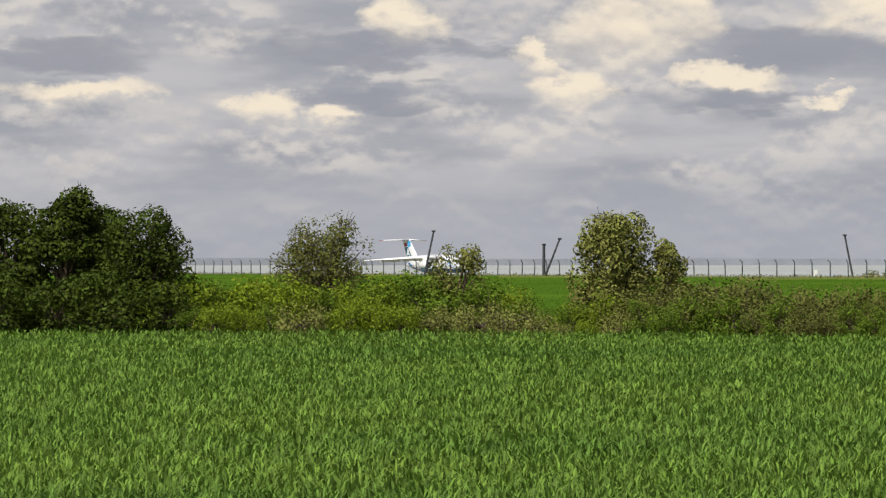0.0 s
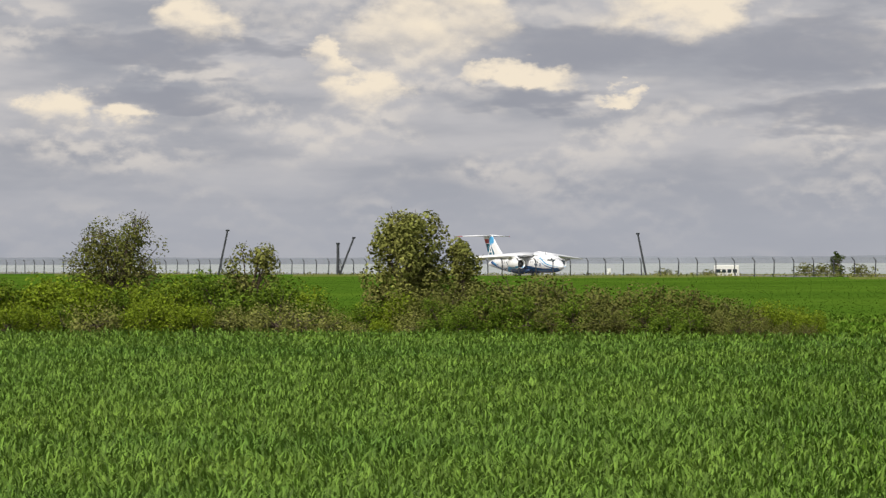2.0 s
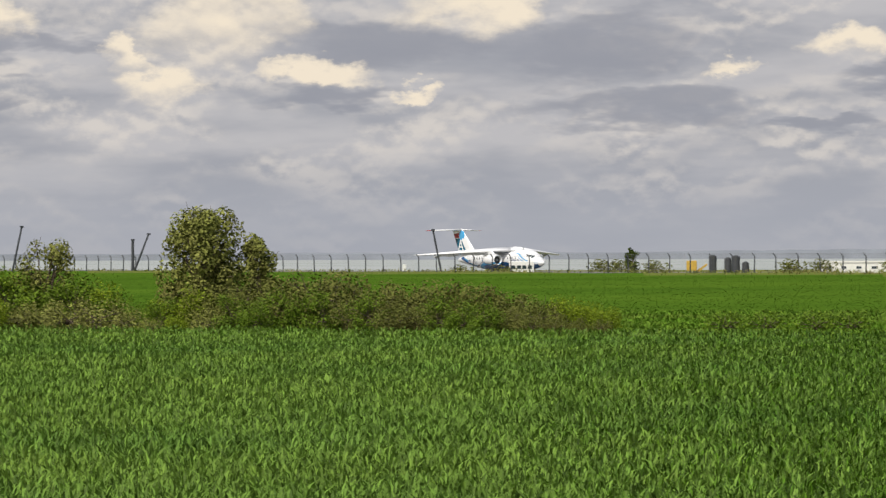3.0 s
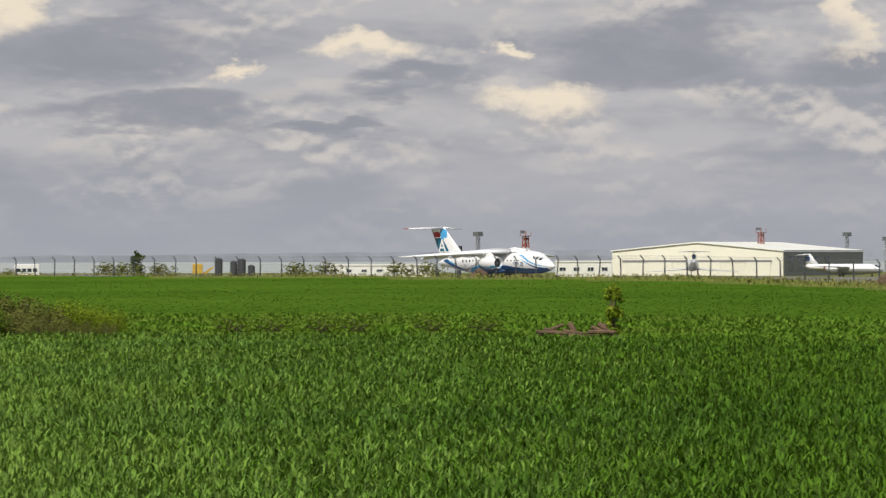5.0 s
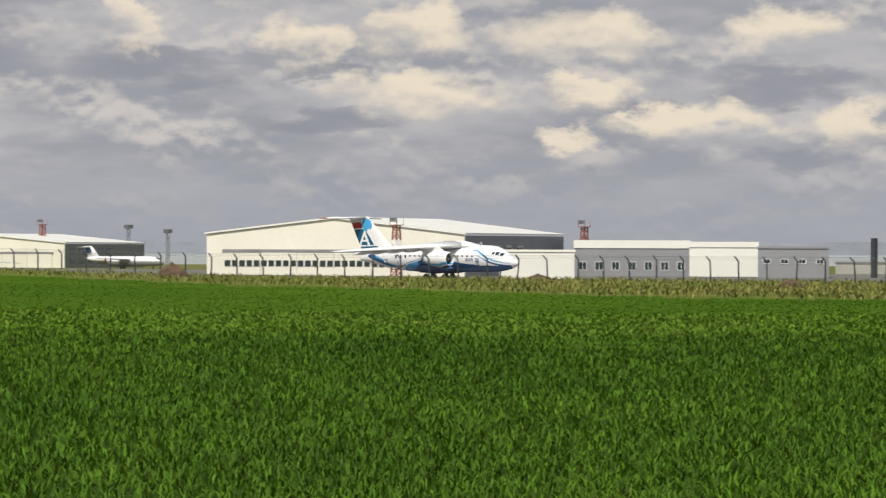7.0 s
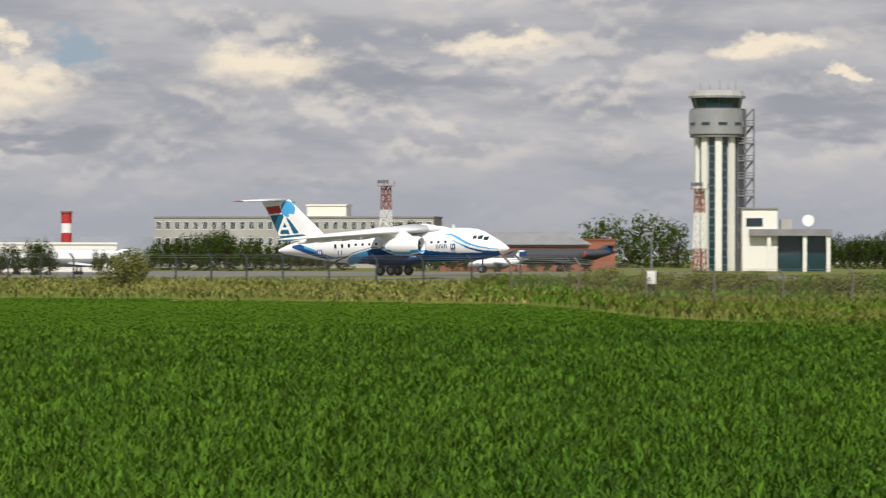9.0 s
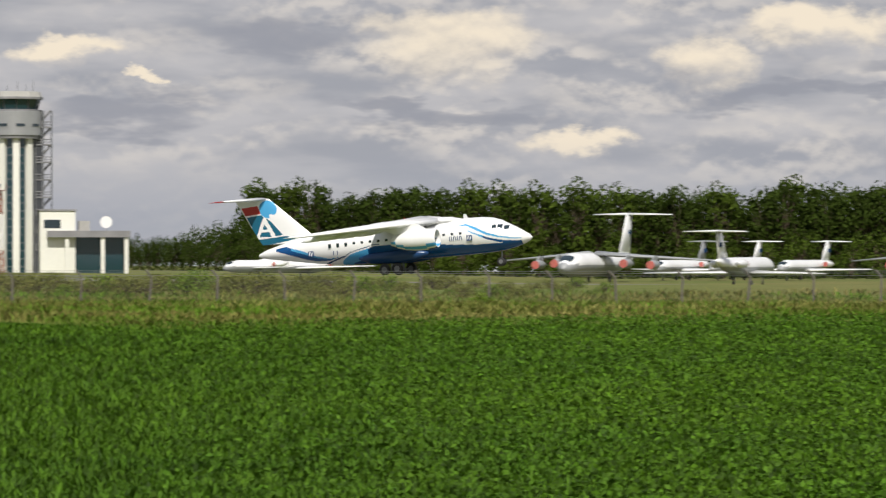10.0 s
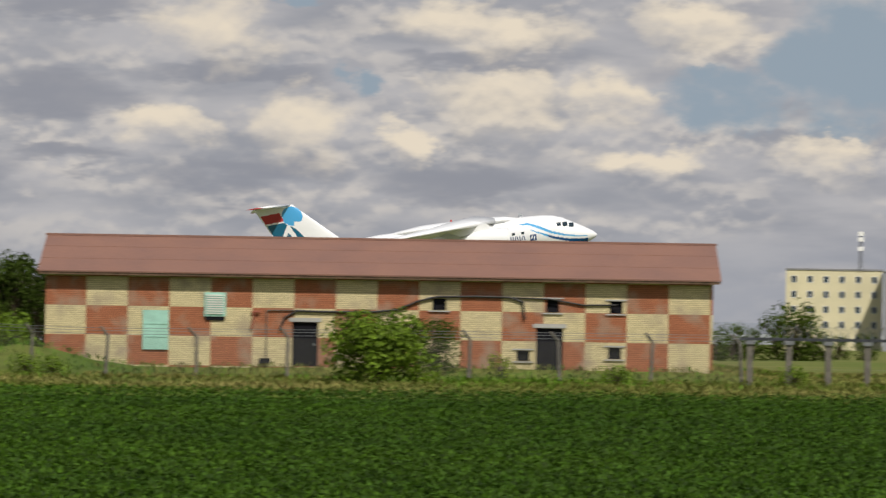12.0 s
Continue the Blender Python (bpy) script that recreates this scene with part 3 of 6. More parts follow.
def build_crop():
    rng = np.random.default_rng(11)
    b, d = scatter(rng, 450000, -1228, -300, 36, crop_edge, 1.1)
    keep = rng.uniform(0, 1, len(b)) < np.interp(b, (-420, -300), (1, 0.1))
    b, d = b[keep], d[keep]
    deep = rng.uniform(0, 1, len(b)) < np.interp(b, (-1010, -835), (0, 1))
    for name, key, pick in (("wheat", "wheat", ~deep), ("green_wheat", "wheat_deep", deep)):
        bb, dd = b[pick], d[pick]
        r = np.stack([dd * np.sin(bb / 1000), dd * np.cos(bb / 1000), rng.uniform(0.0, 0.24, len(bb))], 1)
        me = blades(name, r, 0.165 * (1 + 0.14 * np.sin(r[:, 0] * 0.35) * np.sin(r[:, 1] * 0.3)), 0.017 + dd * 0.00017, 0.85, M[key], rng)
        tagged(new(name, me), "dense young green wheat standing in the field", "crop", kind="stuff")
    b, d = scatter(rng, 310000, -430, 125, 36, crop_edge, 1.1)
    keep = rng.uniform(0, 1, len(b)) < np.interp(b, (-430, -300), (0.1, 1))
    b, d = b[keep], d[keep]
    r0 = d * np.cos(b / 1000)
    r = np.stack([d * np.sin(b / 1000), r0, 0.12 + 0.3 * rng.uniform(0, 1, len(b)) ** 0.7 * (0.75 + 0.25 * np.sin(r0 * 2.1))], 1)
    deep = rng.uniform(0, 1, len(b)) < np.interp(b, (-170, -70), (0, 1))
    for name, key, pick in (("leafy_crop", "broad", ~deep), ("dark_leafy_crop", "broad_deep", deep)):
        me = leaves(name, r[pick], 0.054 + d[pick] * 0.00042, M[key], rng, 0.3)
        tagged(new(name, me), "low leafy dark green crop in rows", "crop", kind="stuff")


def build_verge():
    rng = np.random.default_rng(12)
    b, d = scatter(rng, 66000, -1230, -640, 130, lambda x: crop_edge(x) + 52)
    keep = d > np.array([crop_edge(x) for x in b])
    b, d = b[keep], d[keep]
    r = roots_of(b, d)
    tagged(new("verge_grass", blades("verge_grass", r, 0.24, 0.09, 0.8, M["weed"], rng)), "rough bright green grass and weeds between the fields", "grass", kind="stuff")
    b, d = scatter(rng, 120000, -1230, -430, 135, lambda x: max(dry_from(x), 140))
    keep = d > np.array([crop_edge(x) + (50 if x < -640 else 0) for x in b])
    b, d = b[keep], d[keep]
    r = roots_of(b, d)
    tagged(new("second_crop", blades("second_crop", r, 0.055, 0.03 + d * 0.00016, 2.2, M["young"], rng)), "even green crop in the further field", "crop", kind="stuff")
    b, d = scatter(rng, 62000, -1230, -500, 200, lambda x: fence_range(x) + 15)
    far = d > np.array([dry_from(x) for x in b]) + rng.normal(0, 6, len(b))
    r = roots_of(b[far], d[far])
    tagged(new("dry_grass", blades("dry_grass", r, 0.4, 0.11, 0.7, M["straw"], rng)), "tall dry yellow grass along the fence", "grass", kind="stuff")
    b, d = scatter(rng, 95000, -515, 125, 140, lambda x: fence_range(x) + 50)
    far = d > np.array([dry_from(x) for x in b]) + rng.normal(0, 2.5, len(b))
    b, d = b[far], d[far]
    r = roots_of(b, d)
    tall = np.interp(b, (-525, -480, -200, -140, 125), (0.4, 0.62, 0.55, 0.36, 0.32)) * np.interp(d, (150, 210), (0.5, 1))
    mixed = noise_patch(r) + rng.normal(0, 0.7, len(b)) + np.interp(b, (-515, -420), (1.6, 0))
    for name, key, pick, label in (("fence_grass", "weed", mixed > 0.9, "uneven green grass and weeds by the fence"), ("fence_brush", "brush", (mixed <= 0.9) & (mixed > -0.9), "olive rank grass and brush by the fence"), ("fence_straw", "straw", mixed <= -0.9, "yellowed dry grass in patches by the fence")):
        tagged(new(name, blades(name, r[pick], tall[pick], 0.05 + d[pick] * 0.0002, 0.6, M[key], rng)), label, "grass", kind="stuff")


def noise_patch(r):
    return np.sin(r[:, 0] * 0.23 + 1.3 * np.sin(r[:, 1] * 0.11)) + np.sin(r[:, 1] * 0.17 + r[:, 0] * 0.05) + 0.25 * np.sin(r[:, 0] * 1.7)


# ---- plants ----
def plant_parts(seed, h, r, crown_low, lumps, count, size, leaf, twiggy=0.0):
    """Meshes of a trunk with limbs and of an uneven leafy crown with gaps."""
    rng = np.random.default_rng(seed)
    r, h = r * 1.12, h * 1.0
    bm = bmesh.new()
    tube(bm, (0, 0, -0.15), (0, 0, h * 0.45), h * 0.022 + 0.02, h * 0.012 + 0.01, 7)
    centres, radii = [], []
    lumps = int(lumps * 1.9)
    for k in range(lumps):
        a = rng.uniform(0, 2 * math.pi)
        if crown_low == 0:
            u = rng.uniform(0.05, 0.88)
            wide = math.sqrt(max(0.04, 1 - max(0.0, (u - 0.38) / 0.62) ** 2)) * (0.86 + 0.14 * min(1, u / 0.3))
        else:
            u = rng.uniform(crown_low, 0.9)
            wide = math.sqrt(max(0.06, 1 - ((u - crown_low) / (0.95 - crown_low) * 2 - 1) ** 2))
        q = wide * rng.uniform(0.05, 1.0) ** 0.5 * rng.uniform(0.82, 0.98)
        c = np.array([r * 0.86 * q * math.cos(a), r * 0.86 * q * math.sin(a), u * h])
        centres.append(c)
        radii.append(r * rng.uniform(0.20, 0.36))
        start = (0, 0, h * rng.uniform(0.08, 0.42))
        tube(bm, start, tuple(c), h * 0.010 + 0.008, 0.008, 5)
        if twiggy and k % 2:
            for _ in range(int(twiggy)):
                way = c - np.array([0, 0, h * 0.35]) + rng.normal(size=3) * h * 0.14
                e = c + way / np.linalg.norm(way) * radii[-1] * rng.uniform(0.6, 1.5)
                tube(bm, tuple(c - way * 0.1), tuple(e), 0.014, 0.007, 4)
    trunk = finish(bm, "trunk", M["bark"])
    centres, radii = np.array(centres), np.array(radii)
    w = radii ** 2 / (radii ** 2).sum()
    k = rng.choice(lumps, count, p=w)
    v = rng.normal(size=(count, 3))
    v /= np.linalg.norm(v, axis=1)[:, None]
    p = centres[k] + v * (radii[k] * rng.uniform(0.35, 1.0, count) ** 0.35)[:, None]
    p[:, 2] = np.maximum(p[:, 2], 0.03)
    return trunk, leaves("crown", p, size, leaf, rng, 0.0, v)


def plant(name, meshes, m, label, category, group=""):
    ob = thing(name, m, label, category, group)
    share("trunk", meshes[0], ob)
    share("crown", meshes[1], ob)
    return ob


def build_hedgerow():
    """Trees and shrubs on the far edge of the wheat."""
    P = plant_parts
    spin = random.Random(4)
    big = [
        ("tree", -1193, 163, 5.75, 1.5, 0.0, 44, 14000, 0.17, "leaf_dark", 1, "tall dark green bushy tree with upright shoots"),
        ("tree", -1205, 164, 5.2, 1.7, 0.0, 44, 13000, 0.17, "leaf_dark", 1, "tall dark green bushy tree with upright shoots"),
        ("tree", -1219, 165, 5.3, 1.7, 0.0, 44, 12000, 0.17, "leaf_dark", 1, "tall dark green bushy tree with upright shoots"),
        ("tree", -1186, 164, 4.9, 1.3, 0.0, 34, 9000, 0.16, "leaf_dark", 1, "tall dark green bushy tree with upright shoots"),
        ("tree", -1175.5, 161, 4.85, 1.72, 0.0, 46, 19000, 0.13, "leaf_dark", 0, "dense rounded dark green tree"),
        ("tree", -1134, 163, 4.45, 1.85, 0.0, 40, 11000, 0.105, "leaf_brown", 8, "half-bare shrub with thin grey twigs"),
        ("tree", -1105, 160, 3.4, 1.2, 0.0, 30, 7000, 0.11, "leaf_grey", 2, "small rounded grey-green shrub"),
        ("tree", -1068.5, 160, 4.65, 1.6, 0.0, 44, 14000, 0.14, "leaf_grey", 1, "round grey-green willow tree"),
        ("tree", -1057, 160, 3.7, 0.8, 0.0, 22, 4200, 0.13, "leaf_grey", 1, "slim grey-green willow shoot"),
    ]
    for k, (name, b, d, h, r, low, lumps, count, size, leaf, tw, label) in enumerate(big):
        plant(name, P(20 + k, h, r, low, lumps, count, size, M[leaf], tw), Matrix.Translation(ground_at(b, d)), label, "tree")
    kinds = [
        (P(40, 2.0, 1.3, 0.0, 16, 3000, 0.115, M["leaf_mid"]), "rounded green shrub in the hedgerow"),
        (P(41, 1.7, 1.35, 0.0, 16, 3000, 0.115, M["leaf_bright"]), "bright yellow-green shrub in the hedgerow"),
        (P(42, 1.9, 1.4, 0.0, 16, 3200, 0.11, M["leaf_brown"], 2), "brownish green twiggy shrub in the hedgerow"),
        (P(43, 1.1, 1.1, 0.0, 16, 1700, 0.09, M["leaf_tan"]), "low tan dry weeds in the hedgerow"),
        (P(44, 1.8, 1.25, 0.0, 16, 2300, 0.14, M["leaf_dark"]), "dark green shrub in the hedgerow"),
    ]
    def tall(b):
        """Height of the low shrubs along the row."""
        return lerp(b, (-1168, -1125, -1110, -1095, -1084, -1074, -1064, -1050, -1040, -1024, -1012, -1000, -975), (2.0, 1.85, 2.1, 2.0, 1.1, 1.1, 1.9, 2.15, 2.3, 1.75, 1.9, 1.45, 0.9))

    sizes = (2.0, 1.7, 1.9, 1.1, 1.8)
    rows = []
    for b in np.arange(-1168, -1066, 5.0):
        rows.append((b, spin.uniform(4, 8), spin.choice((1, 1, 0, 1, 1)), spin.uniform(0.85, 1.05)))
    for b in np.arange(-1165, -1064, 6.0):
        rows.append((b, spin.uniform(1, 3), spin.choice((3, 1, 0, 0)) if b < -1128 else spin.choice((3, 3, 1)), spin.uniform(0.5, 0.72)))
    for b in np.arange(-1066, -974, 4.2):
        rows.append((b, spin.uniform(3, 7), 2 if b < -1000 else spin.choice((2, 1)), spin.uniform(0.88, 1.06)))
    for b in np.arange(-1062, -974, 5.2):
        rows.append((b, spin.uniform(1, 3), spin.choice((2, 2, 0)), spin.uniform(0.55, 0.75)))
    rows += [(-1208, 3, 4, 1.1), (-1195, 3, 4, 1.0), (-1184, 2, 4, 1.1), (-1170, 3, 4, 0.9), (-1221, 3, 4, 1.1), (-1122, 5, 0, 1.05), (-1112, 4, 0, 1.1), (-1098, 4, 0, 1.0), (-1078, 4, 0, 1.1)]
    rows = [(b, crop_edge(b) + off, k, q * tall(b) / sizes[k] * (0.9 if k == 3 else 1)) for b, off, k, q in rows]
    for b, d, k, s in rows:
        ob = plant("shrub", kinds[k][0], Matrix.Translation(ground_at(b, d)) @ pose(0, 0, 0, 0, 0, spin.uniform(0, 360)), kinds[k][1], "shrub", "shrubs of the hedgerow")
        ob.scale = (s, s, s)


def build_single_plants():
    P = plant_parts
    plant("sapling", P(60, 1.95, 0.36, 0.05, 18, 1100, 0.13, M["leaf_bright"]), Matrix.Translation(ground_at(-864.0, 143)), "thin green sapling beside a log pile", "tree")
    plant("shrub", P(61, 2.5, 2.0, 0.0, 22, 3200, 0.16, M["leaf_brown"], 2), Matrix.Translation(ground_at(-592.6, 285)), "olive brown shrub by the fence", "shrub")
    plant("shrub", P(62, 3.0, 2.3, 0.0, 26, 6500, 0.21, M["leaf_mid"]), Matrix.Translation(ground_at(-14, 186)), "large light green lilac bush before a brick building", "shrub")
    plant("shrub", P(63, 2.6, 1.5, 0.0, 22, 3200, 0.14, M["leaf_dark"], 1), Matrix.Translation(ground_at(-2, 201.6)), "dark green bush beside a brick wall", "shrub")
    plant("shrub", P(64, 1.3, 0.7, 0.0, 12, 700, 0.10, M["leaf_bright"], 1), Matrix.Translation(ground_at(13.5, 199)), "small light green bush beside a door", "shrub")
    plant("shrub", P(65, 1.3, 1.0, 0.0, 14, 900, 0.12, M["leaf_mid"], 1), Matrix.Translation(ground_at(-240, 262)), "small green bush by the fence", "shrub")
    low = P(66, 0.9, 0.9, 0.0, 12, 600, 0.12, M["leaf_mid"])
    for b, d in ((-215, 250), (-207, 246), (-120, 196), (-94, 199), (-150, 205), (-88, 197), (40, 190), (80, 194), (-352, 258)):
        plant("weed_clump", low, Matrix.Translation(ground_at(b, d)), "low green weed clump in the grass", "weed", "weeds by the fence")
    wild = P(67, 0.7, 0.9, 0.0, 14, 700, 0.10, M["leaf_mid"])
    for b in (-950, -941, -930, -922, -905, -893):
        plant("weed_clump", wild, Matrix.Translation(ground_at(b, 150)), "low green weeds on the field edge", "weed", "weeds on the field edge")
    grey = P(68, 1.3, 2.0, 0.0, 12, 500, 0.28, M["leaf_brown"])
    for b, d in ((-1010, 640), (-1000, 640), (-974, 560), (-978, 560), (-966, 560), (-935, 520), (-928, 520), (-912, 510), (-905, 510)):
        plant("shrub", grey, Matrix.Translation(ground_at(b, d)), "grey-green airfield shrub beyond the fence", "shrub", "airfield shrubs")
    plant("tree", P(69, 5.0, 1.2, 0.0, 20, 900, 0.35, M["leaf_dark"]), Matrix.Translation(ground_at(-971.6, 640)), "small dark green tree on the airfield", "tree")


def build_woods():
    """The wood behind the aircraft park and the trees round the buildings."""
    spin = random.Random(9)
    P = plant_parts
    kinds = [P(80 + k, h, r * 0.95, 0.0, 40, 2400, 0.95, M[leaf]) for k, (h, r, leaf) in enumerate(((24, 6.5, "leaf_wood"), (23, 5.5, "leaf_wood"), (25, 6.0, "leaf_wood2"), (22, 6.5, "leaf_wood")))]
    dark = P(93, 9, 3.6, 0.0, 30, 1500, 0.55, M["leaf_wood"])
    for b in np.arange(-586, -540, 2.1):
        ob = plant("tree", dark, Matrix.Translation(ground_at(b, spin.uniform(770, 810))) @ pose(0, 0, 0, 0, 0, spin.uniform(0, 360)), "dark green tree before the office building", "tree", "trees before the offices")
        k = spin.uniform(0.55, 0.85) * lerp(b, (-586, -570, -562, -540), (0.9, 1.15, 0.85, 0.75))
        ob.scale = (k * 0.9, k * 0.9, k)
    for b, k in ((-531, 0.5), (-526, 0.55), (-522, 0.5), (-518, 0.42), (-515, 0.45), (-500, 0.4), (-496, 0.42), (-492, 0.5), (-488, 0.45)):
        ob = plant("tree", dark, Matrix.Translation(ground_at(b, 775)) @ pose(0, 0, 0, 0, 0, spin.uniform(0, 360)), "dark green tree beside the brick house", "tree", "trees beside the brick house")
        ob.scale = (k, k, k)
    cone = P(90, 24, 4.2, 0.0, 26, 1300, 0.9, M["leaf_wood"])
    small = P(91, 9, 4.0, 0.0, 22, 1100, 0.6, M["leaf_wood2"])
    low = P(92, 4.2, 3.2, 0.0, 20, 1100, 0.42, M["leaf_mid"])
    label = "tall dark green deciduous tree in the wood"
    for row, (d, step) in enumerate(((1075, 4.6), (1110, 6.0))):
        for b in np.arange(-404 + row * 1.5, -40, step):
            s = spin.uniform(0.90, 1.12) * lerp(b, (-404, -300, -233, -180, -90), (20.6, 22.9, 25.2, 23.4, 22.6)) / 23.5
            ob = plant("tree", spin.choice(kinds), Matrix.Translation(ground_at(b + spin.uniform(-1, 1), d)) @ pose(0, 0, 0, 0, 0, spin.uniform(0, 360)), label, "tree", "trees of the wood")
            ob.scale = (s, s, s)
    for b in np.arange(-402, -60, 9.5):
        ob = plant("tree", small, Matrix.Translation(ground_at(b + spin.uniform(-3, 3), 1045)) @ pose(0, 0, 0, 0, 0, spin.uniform(0, 360)), "young bright green tree at the edge of the wood", "tree", "young trees at the wood's edge")
        s = spin.uniform(0.8, 1.35)
        ob.scale = (s, s, s)
    for b in np.arange(-176, -92, 4.2):
        ob = plant("shrub", low, Matrix.Translation(ground_at(b + spin.uniform(-1, 1), 440 + spin.uniform(-10, 10))) @ pose(0, 0, 0, 0, 0, spin.uniform(0, 360)), "broad green shrub in the airfield thicket", "shrub", "shrubs of the airfield thicket")
        s = spin.uniform(0.75, 1.05)
        ob.scale = (s, s, s)
    for b in np.arange(-441, -402, 1.9):
        d, h = 985 + spin.uniform(-15, 15), lerp(b, (-441, -425, -402), (0.30, 0.40, 0.52)) * spin.uniform(0.7, 1.12)
        ob = plant("tree", dark, Matrix.Translation(ground_at(b, d)) @ pose(0, 0, 0, 0, 0, b * 7), "dark green tree near the control tower", "tree", "trees near the tower")
        ob.scale = (h * 2.0, h * 2.0, h * 2.5)
    scrub = P(94, 1.35, 1.5, 0.0, 18, 900, 0.17, M["leaf_brown"])
    weeds = P(95, 1.2, 1.4, 0.0, 18, 900, 0.17, M["leaf_mid"])
    for b in np.arange(-512, -322, 3.3):
        ob = plant("shrub", spin.choice((scrub, weeds, scrub)), Matrix.Translation(ground_at(b, spin.uniform(300, 345))) @ pose(0, 0, 0, 0, 0, spin.uniform(0, 360)), "olive scrub on the airfield side of the fence", "shrub", "scrub along the fence")
        k = spin.uniform(0.7, 1.25) * lerp(b, (-512, -470, -400, -322), (0.6, 1.0, 1.0, 0.5))
        ob.scale = (k, k, k)
    for b, d, s in ((-486, 930, 1.15), (-482, 930, 1.25), (-478, 930, 1.0), (-474, 930, 1.35), (-470, 930, 1.2), (-467, 930, 1.1)):
        ob = plant("tree", small, Matrix.Translation(ground_at(b, d)) @ pose(0, 0, 0, 0, 0, spin.uniform(0, 360)), "green tree behind the tarmac", "tree", "trees behind the tarmac")
        ob.scale = (s * 0.8, s * 0.8, s)
    for b, d, s in ((-534, 820, 0.35), (-527, 820, 0.42), (-530, 820, 0.40), (-524.5, 820, 0.38)):
        ob = plant("tree", cone, Matrix.Translation(ground_at(b, d)), "narrow dark fir beside the offices", "tree", "firs beside the offices")
        ob.scale = (s, s, s)
    for b, d, s in ((-633, 760, 1.25), (-629, 760, 1.4), (-625, 760, 1.35), (-637, 770, 0.95), (-620, 640, 0.9), (-611, 640, 1.0), (-617, 640, 0.85), (-613, 640, 0.95), (-609, 640, 0.75), (-598, 640, 0.7), (-594, 640, 0.6), (-622, 640, 0.6)):
        ob = plant("tree", dark, Matrix.Translation(ground_at(b, d)) @ pose(0, 0, 0, 0, 0, spin.uniform(0, 360)), "dark green tree beside a white building", "tree", "trees beside the white building")
        ob.scale = (s * 0.5, s * 0.5, s * 0.62)
    for b, d, s in ((76, 560, 0.9), (80, 560, 1.1), (84, 560, 0.85), (66, 560, 0.7), (70, 560, 0.6), (90, 600, 0.5), (96, 600, 0.55), (62, 600, 0.7)):
        ob = plant("tree", small, Matrix.Translation(ground_at(b, d)) @ pose(0, 0, 0, 0, 0, spin.uniform(0, 360)), "rounded green tree near the apartment block", "tree", "trees near the apartments")
        ob.scale = (s * 0.8, s * 0.8, s * 0.8)



# ---- fences ----
def build_fence(path, label, arm_side, coat="post"):
    """Concrete posts with bent tops, netting and three strands."""
    ob = thing("fence", Matrix(), label, "fence")
    bm = bmesh.new()
    tube(bm, (0, 0, -0.3), (0, 0, 1.9), 0.085, 0.07, 6)
    tube(bm, (0, 0, 1.86), (-0.36 * arm_side, -0.1, 2.28), 0.075, 0.06, 6)
    post = finish(bm, "post", M[coat])
    pts = []
    for (x0, y0), (x1, y1) in zip(path, path[1:]):
        n = max(1, round(math.hypot(x1 - x0, y1 - y0) / 3.9))
        pts += [(x0 + (x1 - x0) * k / n, y0 + (y1 - y0) * k / n) for k in range(n)]
    pts.append(path[-1])
    tops = []
    spin = random.Random(2)
    for x, y in pts:
        z = land(math.atan2(x, y) * 1000, math.hypot(x, y))
        tops.append(Vector((x, y, z)))
        share("post", post, ob, Matrix.Translation((x, y, z)) @ pose(0, 0, 0, spin.gauss(0, 1.6), spin.gauss(0, 2.0), spin.gauss(0, 8)))
    net = bmesh.new()
    for a, b in zip(tops, tops[1:]):
        vs = [net.verts.new(p) for p in (a + Vector((0, 0.02, 0.05)), b + Vector((0, 0.02, 0.05)), b + Vector((0, 0.02, 1.85)), a + Vector((0, 0.02, 1.85)))]
        net.faces.new(vs)
    part("netting", net, M["net" if coat == "post" else "net_thin"], ob, "fine grey chain-link netting")
    for h, off in ((1.95, -0.05), (2.1, -0.13), (2.22, -0.2)):
        w = bmesh.new()
        loft([[p + Vector((off * arm_side, -0.05 + 0.012 * math.cos(q), h + 0.012 * math.sin(q))) for q in (0.0, 2.1, 4.2)] for p in tops], bm=w)
        part("barbed_wire", w, M["steel"], ob)
    return ob


# ---- buildings ----
def window_set(ob, xs, z0, z1, y, w, glassy="glass", framed=True):
    """Windows let into a wall that faces -y."""
    me_f = None
    for x in xs:
        if me_f is None:
            bm = bmesh.new()
            t = 0.08
            box(bm, -w / 2, -0.06, 0, -w / 2 + t, 0.1, z1 - z0)
            box(bm, w / 2 - t, -0.06, 0, w / 2, 0.1, z1 - z0)
            box(bm, -w / 2 + t, -0.06, 0, w / 2 - t, 0.1, t)
            box(bm, -w / 2 + t, -0.06, z1 - z0 - t, w / 2 - t, 0.1, z1 - z0)
            box(bm, -0.03, -0.05, t, 0.03, 0.08, z1 - z0 - t)
            me_f = finish(bm, "window", M["white"])
            me_p = finish(boxed(-w / 2 + t, -0.02, t, w / 2 - t, 0.02, z1 - z0 - t), "pane", M[glassy])
        f = share("window", me_f, ob, Matrix.Translation((x, y, z0)))
        share("pane", me_p, f)


def facing(b, d, turn=0.0):
    """A pose on the ground whose -y side looks at the tripod, turned by some degrees."""
    p = ground_at(b, d)
    return Matrix.Translation(p) @ pose(0, 0, 0, 0, 0, -math.degrees(b / 1000) + turn)


